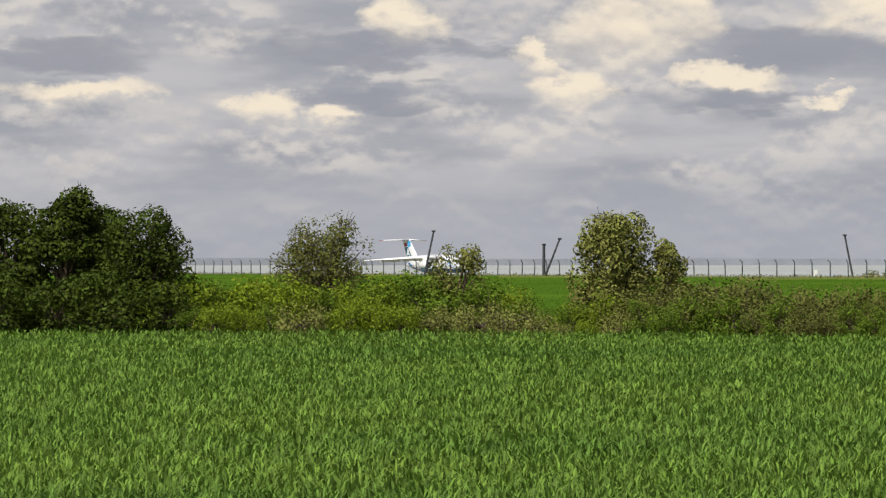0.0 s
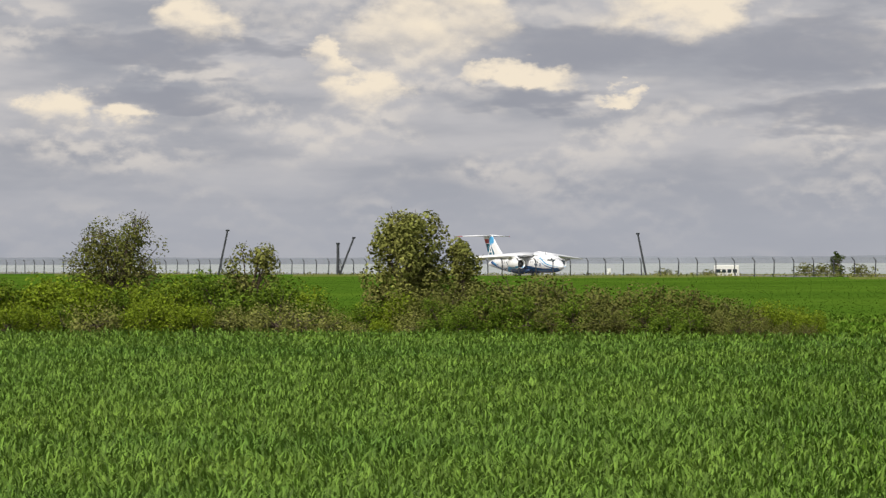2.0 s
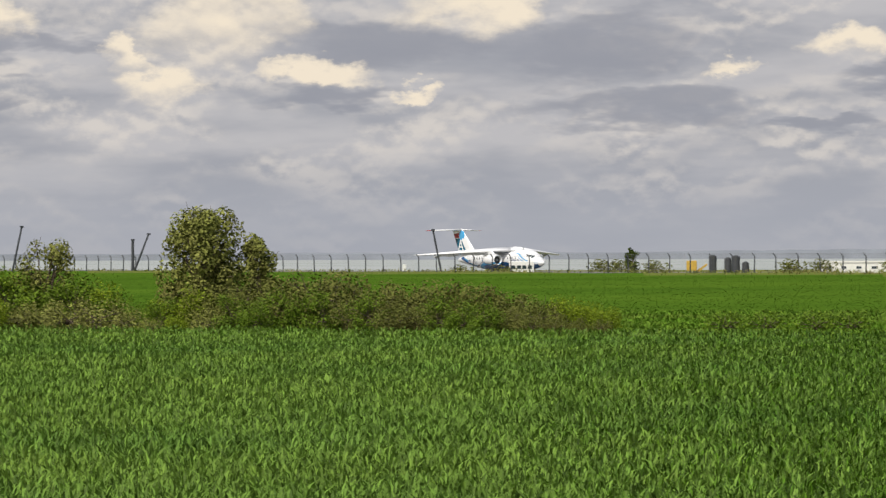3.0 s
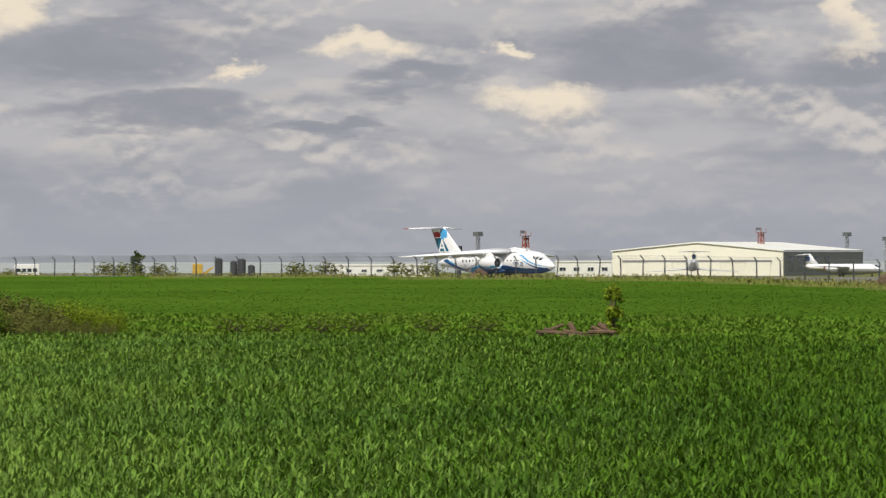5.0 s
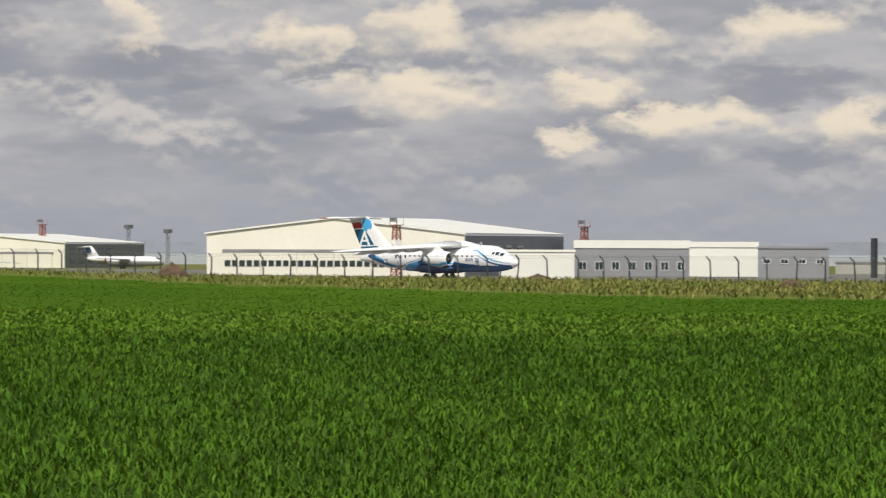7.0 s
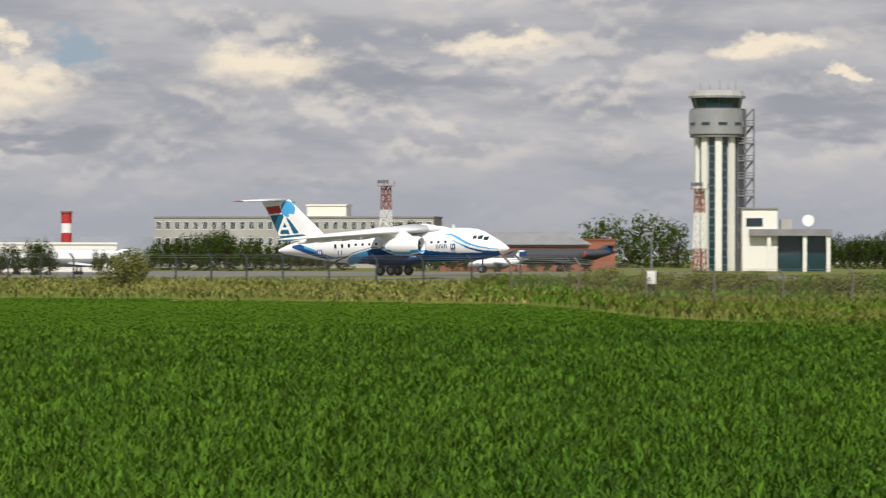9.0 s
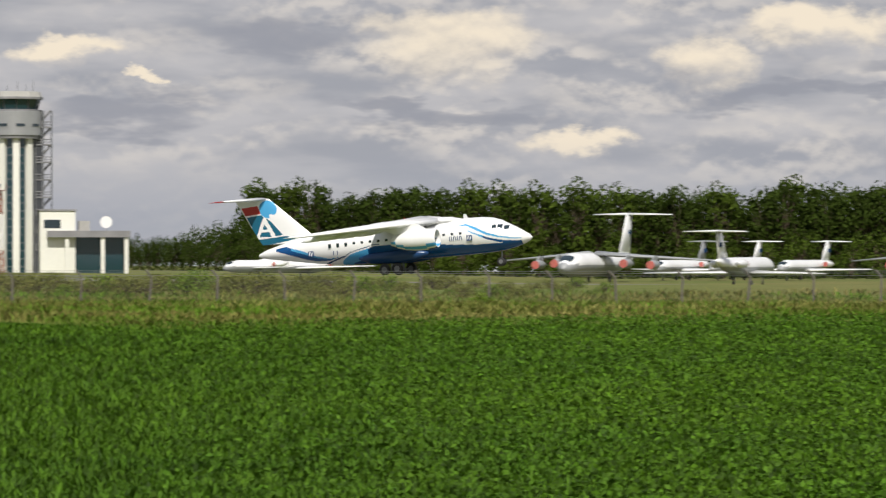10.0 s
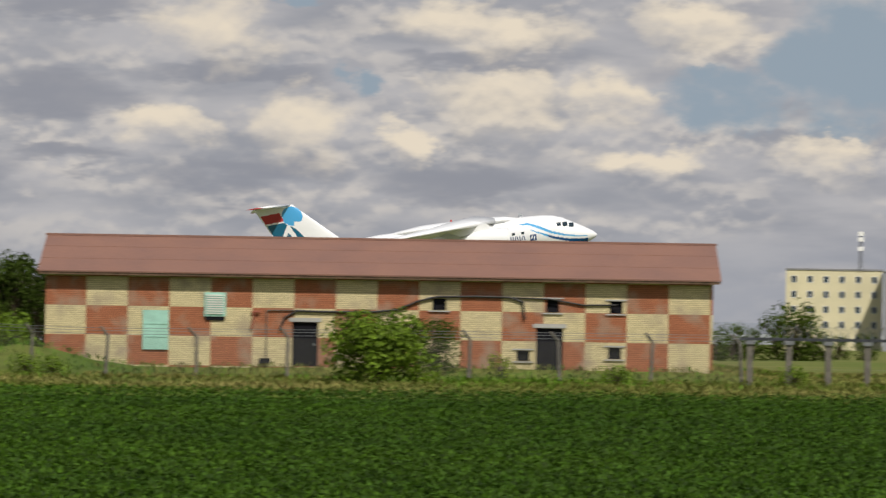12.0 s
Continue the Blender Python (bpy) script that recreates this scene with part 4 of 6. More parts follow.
def build_hangar(b, d, turn, width, depth, eave, peak, front, label, strips, base_drop=0.0):
    ob = thing("hangar", facing(b, d, turn), label, "hangar")
    w = width / 2
    out = [(-w, -0.5), (w, -0.5), (w, eave), (0, peak), (-w, eave)]
    part("wall", prism(out, 0.0, 0.4), M[front], ob, "cream sheet-metal gable front")
    sides = bmesh.new()
    box(sides, -w, 0.4, -0.5, -w + 0.3, depth, eave - 0.1)
    box(sides, w - 0.3, 0.4, -0.5, w, depth, eave - 0.1)
    box(sides, -w + 0.3, depth - 0.3, -0.5, w - 0.3, depth, eave - 0.1)
    part("side_wall", sides, M["cladding_grey"], ob, "grey sheet-metal side wall")
    roof = bmesh.new()
    prism([(-w - 0.3, eave + 0.05), (0, peak + 0.05), (w + 0.3, eave + 0.05), (w + 0.3, eave + 0.3), (0, peak + 0.35), (-w - 0.3, eave + 0.3)], -0.3, depth + 0.3, roof)
    part("roof", roof, M["cladding_white"], ob, "white metal roof")
    dw, dh = width * 0.86, eave * 0.56
    part("lintel", boxed(-dw / 2 - 0.3, -0.22, dh, dw / 2 + 0.3, -0.02, dh + 0.5), M["roof_grey"], ob)
    n = 6
    for k in range(n):
        x = -dw / 2 + dw * k / n
        leaf = part("door_leaf", boxed(x + 0.05, -0.16 - 0.05 * (k % 2), -0.4, x + dw / n - 0.05, -0.02, dh - 0.03), M[front], ob)
        if strips:
            m = 5
            for j in range(m):
                x0 = x + dw / n * (j + 0.12) / m
                part("pane", boxed(x0, -0.26, dh * 0.40, x0 + dw / n / m * 0.76, -0.215, dh * 0.66), M["glass"], leaf)
    for k in range(8):
        y = depth * (k + 0.6) / 9
        part("side_window", boxed(w + 0.002, y, 1.0, w + 0.06, y + depth / 16, 2.2), M["glass"], ob)
        if k < 5:
            part("side_window", boxed(w + 0.002, y, eave * 0.55, w + 0.06, y + depth / 16, eave * 0.55 + 1.3), M["glass"], ob)
    return ob


def build_block(b0, b1, d, turn, depth, height, mat, label, category="building", roof="roof_grey", floors=0, bays=0, w=1.3, hw=1.4, sill=1.0, storey=3.2, parapet=0.35, glassy="glass"):
    """A flat-roofed block between two bearings, with its windows."""
    b = (b0 + b1) / 2
    width = (b1 - b0) / 1000 * d
    ob = thing(category.replace(" ", "_"), facing(b, d, turn), label, category)
    h = width / 2
    part("wall", boxed(-h, 0, -0.6, h, depth, height), M[mat], ob)
    top = bmesh.new()
    box(top, -h - 0.15, -0.15, height + 0.004, h + 0.15, depth + 0.15, height + parapet)
    part("roof", top, M[roof], ob)
    for f in range(floors):
        z = sill + f * storey
        if z + hw > height:
            break
        xs = [-h + width * (k + 0.5) / bays for k in range(bays)]
        window_set(ob, xs, z, z + hw, -0.03, w, glassy)
    return ob


def build_mast(b, d, height, lit=True, base=None):
    """A lattice mast in red and white with a lamp platform."""
    p = ground_at(b, d)
    ob = thing("lattice_mast", Matrix.Translation(p), "red and white lattice floodlight mast", "mast", "floodlight masts")
    s = height * 0.045 + 0.25
    n = 7
    for k in range(n):
        z0, z1 = height * k / n, height * (k + 1) / n
        w0, w1 = s * (1 - 0.35 * k / n), s * (1 - 0.35 * (k + 1) / n)
        bm = bmesh.new()
        for sx, sy in ((-1, -1), (1, -1), (1, 1), (-1, 1)):
            tube(bm, (sx * w0, sy * w0, z0), (sx * w1, sy * w1, z1), 0.11, n=5)
            tx, ty = (-sy, sx)
            tube(bm, (sx * w0, sy * w0, z0), (tx * w1, ty * w1, z1), 0.07, n=4)
            tube(bm, (tx * w0, ty * w0, z0), (sx * w1, sy * w1, z1), 0.07, n=4)
            tube(bm, (sx * w1, sy * w1, z1), (tx * w1, ty * w1, z1), 0.06, n=4)
        part("section", bm, M["rust" if k in (0, 5, 6) or k == 1 else "white"], ob)
    top = bmesh.new()
    box(top, -s * 1.25, -s * 1.25, height, s * 1.25, s * 1.25, height + 0.12)
    for x in (-1.2, 1.2):
        for y in (-1.2, 1.2):
            tube(top, (s * x, s * y, height), (s * x, s * y, height + 1.1), 0.06, n=4)
    part("platform", top, M["rust"], ob)
    for k in range(4):
        part("floodlight", boxed(-s * 1.2 + k * s * 0.66, -s * 1.3, height + 0.55, -s * 1.2 + k * s * 0.66 + s * 0.45, -s * 1.05, height + 1.2, bevel=0.04), M["steel"], ob)
    return ob


# ---- aircraft ----
def ring(x, zc, ry, rz, n=56):
    return [Vector((x, ry * math.cos(a), zc + rz * math.sin(a))) for a in (2 * math.pi * k / n for k in range(n))]


def hull(stations, step, n, pick=None):
    """A fuselage through stations of x, centre height, half width and half height."""
    xs, zc, ry, rz = zip(*sorted(stations))
    grid = list(np.arange(xs[0], xs[-1], step)) + [xs[-1]]
    return loft([ring(x, lerp(x, xs, zc), lerp(x, xs, ry), lerp(x, xs, rz), n) for x in grid], pick)


def fine_foil(le, chord, thick, n=36):
    """An upright fin section."""
    le = Vector(le)
    us = [0.5 - 0.5 * math.cos(math.pi * k / n) for k in range(n + 1)]
    y = [thick * chord * 1.9 * (math.sqrt(u) - u) for u in us]
    return [le + Vector((-u * chord, w, 0)) for u, w in zip(us, y)] + [le + Vector((-u * chord, -w, 0)) for u, w in list(zip(us, y))[-2:0:-1]]


def inside(p, poly):
    hit = False
    for (x0, y0), (x1, y1) in zip(poly, poly[1:] + poly[:1]):
        if (y0 > p[1]) != (y1 > p[1]) and p[0] < (x1 - x0) * (p[1] - y0) / (y1 - y0) + x0:
            hit = not hit
    return hit


def fuselage_paint(c):
    """White above, blue below along a wavy edge, with a swoosh towards the tail. Slots: white, blue, light blue, navy."""
    x, z = c.x, c.z
    edge = lerp(x, (-5.7, -4.9, -4, -2.6, -1.7, 1, 4, 6, 8, 10, 11.4, 12.4), (0.7, 1.7, 2.2, 2.5, 2.72, 2.75, 2.5, 2.25, 2.1, 2.05, 2.05, 2.12))
    if -5.7 < x < 12.4:
        if z < edge:
            return 2 if -5.4 < x < -2.2 and z > edge - 0.8 else 1
        if -4.6 < x < -1.0 and edge + 0.12 < z < edge + 0.20:
            return 3
        arc = lerp(x, (6.6, 7.4, 8.4, 9.4, 10.6, 11.8, 12.6), (3.9, 3.85, 3.35, 2.85, 2.5, 2.33, 2.3))
        if x > 6.7 and 0 < z - arc < lerp(x, (6.7, 8.4, 12.4), (0.10, 0.26, 0.05)):
            return 2
        if x > 7.6 and -0.42 < z - arc < lerp(x, (7.6, 9.0, 12.4), (-0.36, -0.22, -0.16)):
            return 2 if x < 9 else 1
    mid = lerp(x, (-11.6, -10.6, -9, -7.6, -6.2, -5.2), (3.2, 3.1, 2.6, 2.1, 1.9, 2.05))
    half = lerp(x, (-11.6, -10.6, -8.6, -6.4, -5.2), (0.12, 0.34, 0.36, 0.12, 0.0))
    if -11.6 < x < -5.2 and abs(z - mid) < half:
        return 1 if z < mid + half * 0.3 or x < -10 else 2
    low = lerp(x, (-9.5, -7, -4.6), (1.55, 1.35, 1.95))
    if -8 < x < -4.6 and abs(z - low - 0.12) < 0.07:
        return 3
    return 0


LETTER = [(217, 160), (178, 242), (258, 236)]


def fin_paint(c):
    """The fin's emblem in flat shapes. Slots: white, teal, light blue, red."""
    u = 760 + c.x / 0.0236
    v = 88 + (6.94 - c.z - 0.0906 * c.x) / 0.0236
    if inside((u, v), LETTER):
        if inside((u, v), [(216, 188), (206, 210), (228, 209)]) or inside((u, v), [(199, 222), (235, 219), (242, 238), (190, 242)]):
            return 1
        return 0
    if inside((u, v), [(142, 163), (205, 153), (214, 162), (177, 240)]) or inside((u, v), [(222, 162), (243, 176), (293, 230), (261, 234)]):
        return 1
    if inside((u, v), [(177, 251), (310, 233), (345, 246), (198, 277)]):
        return 1
    if inside((u, v), [(122, 128), (192, 117), (205, 148), (137, 158)]):
        return 3
    if (u - 236) ** 2 + ((v - 130) * 1.05) ** 2 < 37 ** 2 and not (u > 240 and v > 150):
        return 2
    return 0


def wheel(parent, x, y, r, w):
    bm = bmesh.new()
    n = 20
    prof = [(r * 0.55, -w / 2), (r * 0.9, -w / 2), (r, -w / 4), (r, w / 4), (r * 0.9, w / 2), (r * 0.55, w / 2)]
    loft([[Vector((q * math.cos(a), t, q * math.sin(a))) for a in (2 * math.pi * k / n for k in range(n))] for q, t in prof], bm=bm)
    ob = part("wheel", bm, M["black"], parent, "", True, Matrix.Translation((x, y, r)))
    part("rim", tube(bmesh.new(), (0, -w / 2 - 0.01, 0), (0, w / 2 + 0.01, 0), r * 0.5, n=14), M["steel"], ob)
    return ob


def nacelle(parent, x0, x1, y, z, r, mats, pick=None, capped=False, n=28):
    L = x1 - x0
    prof = [(x0, 0.45), (x0 + L * 0.12, 0.62), (x0 + L * 0.3, 0.86), (x0 + L * 0.55, 1.0), (x0 + L * 0.8, 1.0), (x0 + L * 0.95, 0.93), (x1, 0.84), (x1 - 0.02, 0.76), (x1 - L * 0.12, 0.72)]
    ob = part("engine_nacelle", loft([[Vector((x, y + r * q * math.cos(a), z + r * q * math.sin(a))) for a in (2 * math.pi * k / n for k in range(n))] for x, q in prof], pick), mats, parent, "", True)
    if capped:
        part("engine_cover", tube(bmesh.new(), (x1 - 0.05, y, z), (x1 + 0.12, y, z), r * 0.9, r * 0.86, n), M["cover"], ob, "red cloth engine cover")
    else:
        part("fan", tube(bmesh.new(), (x1 - L * 0.12 - 0.02, y, z), (x1 - L * 0.12 + 0.02, y, z), r * 0.73, n=n), M["black"], ob)
        part("spinner", tube(bmesh.new(), (x1 - L * 0.12, y, z), (x1 - L * 0.02, y, z), r * 0.24, 0.03, 12), M["steel"], ob)
    return ob


GEAR = []


def build_airliner():
    """The departing high-wing twin jet; its origin lies between the main wheels."""
    ob = thing("airliner", Matrix(), "white and blue high-wing twin-jet airliner taking off", "airplane")
    st = [(13.2, 2.34, 0.05, 0.05), (12.95, 2.36, 0.34, 0.30), (12.4, 2.42, 0.68, 0.60), (11.7, 2.52, 0.98, 0.92), (11.1, 2.62, 1.16, 1.14), (10.4, 2.76, 1.36, 1.40), (9.6, 2.86, 1.52, 1.56), (8.6, 2.91, 1.63, 1.64), (7.4, 2.92, 1.67, 1.67), (-3.6, 2.92, 1.67, 1.67), (-5.5, 2.96, 1.60, 1.60), (-7.5, 3.0, 1.42, 1.38), (-9.5, 3.02, 1.12, 1.08), (-11.3, 2.98, 0.78, 0.74), (-12.8, 2.9, 0.45, 0.42), (-13.6, 2.85, 0.14, 0.14)]
    body = part("fuselage", hull(st, 0.06, 128, fuselage_paint), [M["plane_white"], M["blue"], M["sky_blue"], M["navy"]], ob, "white fuselage with blue belly and swoosh", True)
    pane = finish(boxed(-0.13, -0.02, -0.19, 0.13, 0.02, 0.19, bevel=0.015), "cabin_window", M["glass"])
    for k in range(17):
        x = -5.9 + 0.8 * k
        if 2.2 < x < 4.4:
            continue
        for s in (-1, 1):
            share("cabin_window", pane, ob, Matrix.Translation((x, s * 1.645, 3.12)) @ pose(0, 0, 0, -s * 6, 0, 0))
    for x0, x1, z0, z1 in ((9.85, 10.25, 3.42, 3.74), (10.36, 10.76, 3.36, 3.74), (10.86, 11.30, 3.24, 3.60)):
        for s in (-1, 1):
            skin = hull([(x, z, ry + 0.012, rz + 0.012) for x, z, ry, rz in st], 0.06, 128)
            gone = []
            for f in skin.faces:
                c = f.calc_center_median()
                if not (x0 < c.x < x1 and z0 < c.z < z1 and c.y * s > 0.04):
                    gone.append(f)
            bmesh.ops.delete(skin, geom=gone, context="FACES")
            part("windscreen", skin, M["glass"], ob)
    bar = finish(boxed(-0.035, -0.012, -0.20, 0.035, 0.012, 0.20), "lettering_bar", M["navy"])
    for k, tilt in enumerate((0, 0, 14, -14, 0, 14, -14)):
        share("lettering_bar", bar, ob, Matrix.Translation((5.85 + 0.19 * k, -1.676, 2.78)) @ pose(0, 0, 0, 0, tilt, 0))
    for k in range(2):
        share("lettering_bar", bar, ob, Matrix.Translation((-5.6 + 0.4 * k, -1.60, 2.45)))
    for x, y, z in ((7.75, -1.69, 2.72), (-7.9, -1.40, 2.55)):
        seal = part("emblem", boxed(-0.27, -0.012, -0.25, 0.27, 0.012, 0.25, bevel=0.01), M["navy"], ob, "small dark blue emblem with pale strokes", False, Matrix.Translation((x, y, z)))
        for q in (-0.12, 0.1):
            part("stroke", boxed(q - 0.05, -0.02, -0.16, q + 0.05, -0.014, 0.16), M["plane_white"], seal, "", False, pose(0, 0, 0, 0, 18, 0))
    fin = []
    for k in range(91):
        f = k / 90
        fin.append(fine_foil((lerp(f, (0, 0.12, 1), (-6.4, -8.1, -12.25)), 0, 3.8 + 4.25 * f), lerp(f, (0, 0.12, 1), (6.8, 5.4, 3.35)), 0.075, 72))
    part("tail_fin", loft(fin, fin_paint), [M["plane_white"], M["teal"], M["sky_blue"], M["red"]], ob, "swept tail fin with a blue emblem and a red flag", True)
    part("rudder_hinge", boxed(-13.0, -0.06, 4.4, -12.94, 0.06, 4.5), M["plane_grey"], ob)
    for s in (-1, 1):
        half = [foil((-12.4, s * 0.02, 8.02), 3.2, 0.07), foil((-14.55, s * 4.9, 7.9), 1.5, 0.06)]
        tip = [foil((-14.56, s * 4.91, 7.9), 1.5, 0.06), foil((-14.8, s * 5.35, 7.88), 1.25, 0.04)]
        stab = part("tailplane", loft(half), M["plane_white"], ob, "", True)
        part("tip", loft(tip), M["red"], stab, "red tailplane tip", True)
        secs = [foil((4.9, s * 1.0, 4.5), 6.0, 0.105), foil((3.3, s * 4.4, 4.34), 4.5, 0.10), foil((-3.4, s * 14.1, 3.72), 1.75, 0.08), foil((-4.0, s * 14.45, 3.72), 1.1, 0.05)]
        wing = part("wing", loft(secs), M["plane_white"], ob, "swept white wing with anhedral", True)
        for f0, f1 in ((0.16, 0.42), (0.44, 0.72)):
            def edge(f, drop, back):
                return Vector((lerp(f, (0, 0.25, 1), (-1.0, -1.1, -5.0)) - back, s * lerp(f, (0, 1), (1.0, 14.1)), lerp(f, (0, 1), (4.42, 3.7)) - drop))
            a, b, c, d = edge(f0, 0, 0), edge(f1, 0, 0), edge(f1, 0.42, 0.75), edge(f0, 0.55, 1.0)
            up = Vector((0, 0, 0.07))
            part("flap", loft([[a, b, c, d], [a + up, b + up, c + up * 0.4, d + up * 0.4]]), M["plane_white"], wing)
        for f in (0.22, 0.40, 0.56, 0.72):
            x = lerp(f, (0, 0.25, 1), (-1.0, -1.1, -5.0))
            y, z = s * lerp(f, (0, 1), (1.0, 14.1)), lerp(f, (0, 1), (4.30, 3.62))
            bm = loft([[Vector((x + t, y + q * math.cos(a) * 0.16, z - 0.16 - 0.1 * (1.2 - t) + q * math.sin(a) * 0.24)) for a in (math.pi * k / 5 for k in range(10))] for t, q in ((1.9, 0.1), (1.2, 0.8), (0.2, 1.0), (-0.9, 0.7), (-1.5, 0.08))])
            part("flap_fairing", bm, M["plane_white"], wing, "", True)

        def nac_paint(c):
            e = lerp(c.x, (1.3, 2.6, 4.2, 5.6), (3.0, 2.42, 2.26, 2.5))
            return 1 if c.z < e and c.z > e - 0.28 else 2 if c.z <= e - 0.42 else 0
        eng = nacelle(ob, 1.3, 5.7, s * 4.3, 2.86, 0.96, [M["plane_white"], M["sky_blue"], M["navy"]], nac_paint)
        pylon = prism([(4.8, 3.7), (3.8, 4.35), (0.8, 4.4), (0.2, 4.1), (1.6, 3.5)], s * 4.3 - 0.16, s * 4.3 + 0.16)
        part("pylon", pylon, M["plane_white"], eng)
    fairing = hull([(6.8, 4.45, 0.2, 0.08), (5.6, 4.5, 1.1, 0.32), (3.5, 4.52, 1.4, 0.46), (-1.5, 4.5, 1.4, 0.42), (-3.5, 4.45, 0.9, 0.22), (-4.8, 4.42, 0.2, 0.06)], 0.4, 24)
    part("wing_fairing", fairing, M["plane_white"], ob, "", True)
    for s in (-1, 1):
        pod = hull([(3.6, 1.7, 0.1, 0.1), (2.6, 1.65, 0.5, 0.5), (0.5, 1.6, 0.7, 0.62), (-2.0, 1.65, 0.55, 0.5), (-3.2, 1.75, 0.1, 0.1)], 0.4, 18)
        for v in pod.verts:
            v.co.y += s * 1.35
        part("wheel_pod", pod, M["navy"], ob, "", True)
        leg = part("main_gear", tube(bmesh.new(), (0, s * 1.5, 0.5), (0, s * 1.4, 1.7), 0.11), M["steel"], ob)
        GEAR.append((leg, 1.2))
        for x in (-0.62, 0.62):
            wheel(leg, x, s * 1.75, 0.52, 0.34)
        box_bm = boxed(-0.7, s * 1.5 - 0.06, 0.44, 0.7, s * 1.5 + 0.06, 0.58)
        part("bogie_beam", box_bm, M["steel"], leg)
    leg = part("nose_gear", tube(bmesh.new(), (10.1, 0, 0.4), (10.2, 0, 1.7), 0.08), M["steel"], ob)
    GEAR.append((leg, 1.25))
    for s in (-1, 1):
        wheel(leg, 10.1, s * 0.22, 0.38, 0.2)
    part("antenna", loft([foil((7.2, 0, 4.57), 0.5, 0.06), foil((7.0, 0, 4.95), 0.25, 0.05)]), M["plane_white"], ob)
    part("beacon", tube(bmesh.new(), (1.0, 0, 4.9), (1.0, 0, 5.1), 0.1, 0.06), M["red"], ob)
    return ob


def build_jet(b, d, yaw, label, L, R, span, height, wing_z, engines, base=None, paint="plane_white", under="plane_grey", fin="plane_white", anhedral=0.06, name="parked_jet", tee=True):
    """A parked aircraft; yaw 0 points its nose at the tripod, positive turns the nose west."""
    p = ground_at(b, d)
    heading = math.atan2(-math.cos(b / 1000), -math.sin(b / 1000)) - radians(yaw)
    ob = thing(name, Matrix.Translation(p) @ pose(0, 0, 0, 0, 0, math.degrees(heading)), label, "airplane", "parked aircraft")
    zc = R * 1.5 if wing_z > R * 1.6 else R * 1.9
    h = L / 2
    st = [(h, zc - R * 0.3, 0.05, 0.05), (h - R * 0.4, zc - R * 0.25, R * 0.5, R * 0.45), (h - R * 1.4, zc - R * 0.08, R * 0.85, R * 0.82), (h - R * 2.6, zc, R, R), (-h * 0.25, zc, R, R), (-h * 0.65, zc + R * 0.28, R * 0.72, R * 0.68), (-h * 0.95, zc + R * 0.6, R * 0.26, R * 0.26), (-h, zc + R * 0.62, 0.06, 0.06)]
    part("fuselage", hull(st, L / 40, 26, lambda c: 1 if c.z < zc + R * 0.05 else 0), [M[paint], M[under]], ob, "", True)
    cock = hull([(h - R * 0.75, zc + R * 0.28, R * 0.42, R * 0.10), (h - R * 1.05, zc + R * 0.45, R * 0.62, R * 0.16), (h - R * 1.5, zc + R * 0.62, R * 0.6, R * 0.18)], R * 0.2, 16)
    part("windscreen", cock, M["glass"], ob)
    cr = L * 0.16
    for s in (-1, 1):
        tip_x, tip_z = L * 0.06 - span / 2 * 0.46, wing_z - anhedral * span / 2
        wing = part("wing", loft([foil((L * 0.12, s * R * 0.4, wing_z), cr, 0.10), foil((L * 0.12 - span * 0.09, s * span * 0.2, wing_z - anhedral * span * 0.2), cr * 0.72, 0.09), foil((tip_x, s * span / 2, tip_z), cr * 0.3, 0.08)]), M[under if wing_z > R * 1.6 else paint], ob, "", True)
        if tee:
            part("tailplane", loft([foil((-h * 0.84, s * 0.05, height - 0.2), L * 0.10, 0.08), foil((-h * 0.97, s * span * 0.17, height - 0.25), L * 0.05, 0.07)]), M[fin], ob, "", True)
        else:
            part("tailplane", loft([foil((-h * 0.78, s * 0.05, zc + R * 0.7), L * 0.10, 0.08), foil((-h * 0.9, s * span * 0.17, zc + R * 0.8), L * 0.05, 0.07)]), M[fin], ob, "", True)
        if engines == "four":
            for f in (0.15, 0.25):
                x = L * 0.12 - span * f * 0.46 + L * 0.06
                z = wing_z - anhedral * span * f - R * 0.62
                e = nacelle(ob, x - L * 0.09, x + L * 0.03, s * span * f, z, R * 0.40, M["plane_grey"], None, True, 18)
                part("pylon", prism([(x + L * 0.01, z + R * 0.3), (x - L * 0.02, z + R * 0.75), (x - L * 0.09, z + R * 0.75), (x - L * 0.06, z + R * 0.3)], s * span * f - 0.15, s * span * f + 0.15), M["plane_grey"], e)
        elif engines == "rear":
            nacelle(ob, -h * 0.72, -h * 0.42, s * R * 1.35, zc + R * 0.35, R * 0.42, M[paint], None, True, 16)
        leg = part("main_gear", tube(bmesh.new(), (-L * 0.02, s * R * 0.9, 0.4), (-L * 0.02, s * R * 0.8, zc), 0.16), M["steel"], ob)
        wheel(leg, -L * 0.02, s * R * 0.95, R * 0.26, 0.4)
    part("tail_fin", loft([foil((-h * 0.58, 0, zc + R * 0.55), L * 0.17, 0.07, True), foil((-h * 0.82, 0, height), L * 0.09, 0.06, True)]), M[fin], ob, "", True)
    fin_flag = boxed(-h * 0.86 - 0.9, -0.42, height * 0.70, -h * 0.86 + 0.3, 0.42, height * 0.70 + 0.9)
    part("fin_mark", fin_flag, M["navy"], ob)
    leg = part("nose_gear", tube(bmesh.new(), (h * 0.72, 0, 0.3), (h * 0.72, 0, zc - R * 0.7), 0.12), M["steel"], ob)
    wheel(leg, h * 0.72, 0, R * 0.2, 0.3)
    return ob


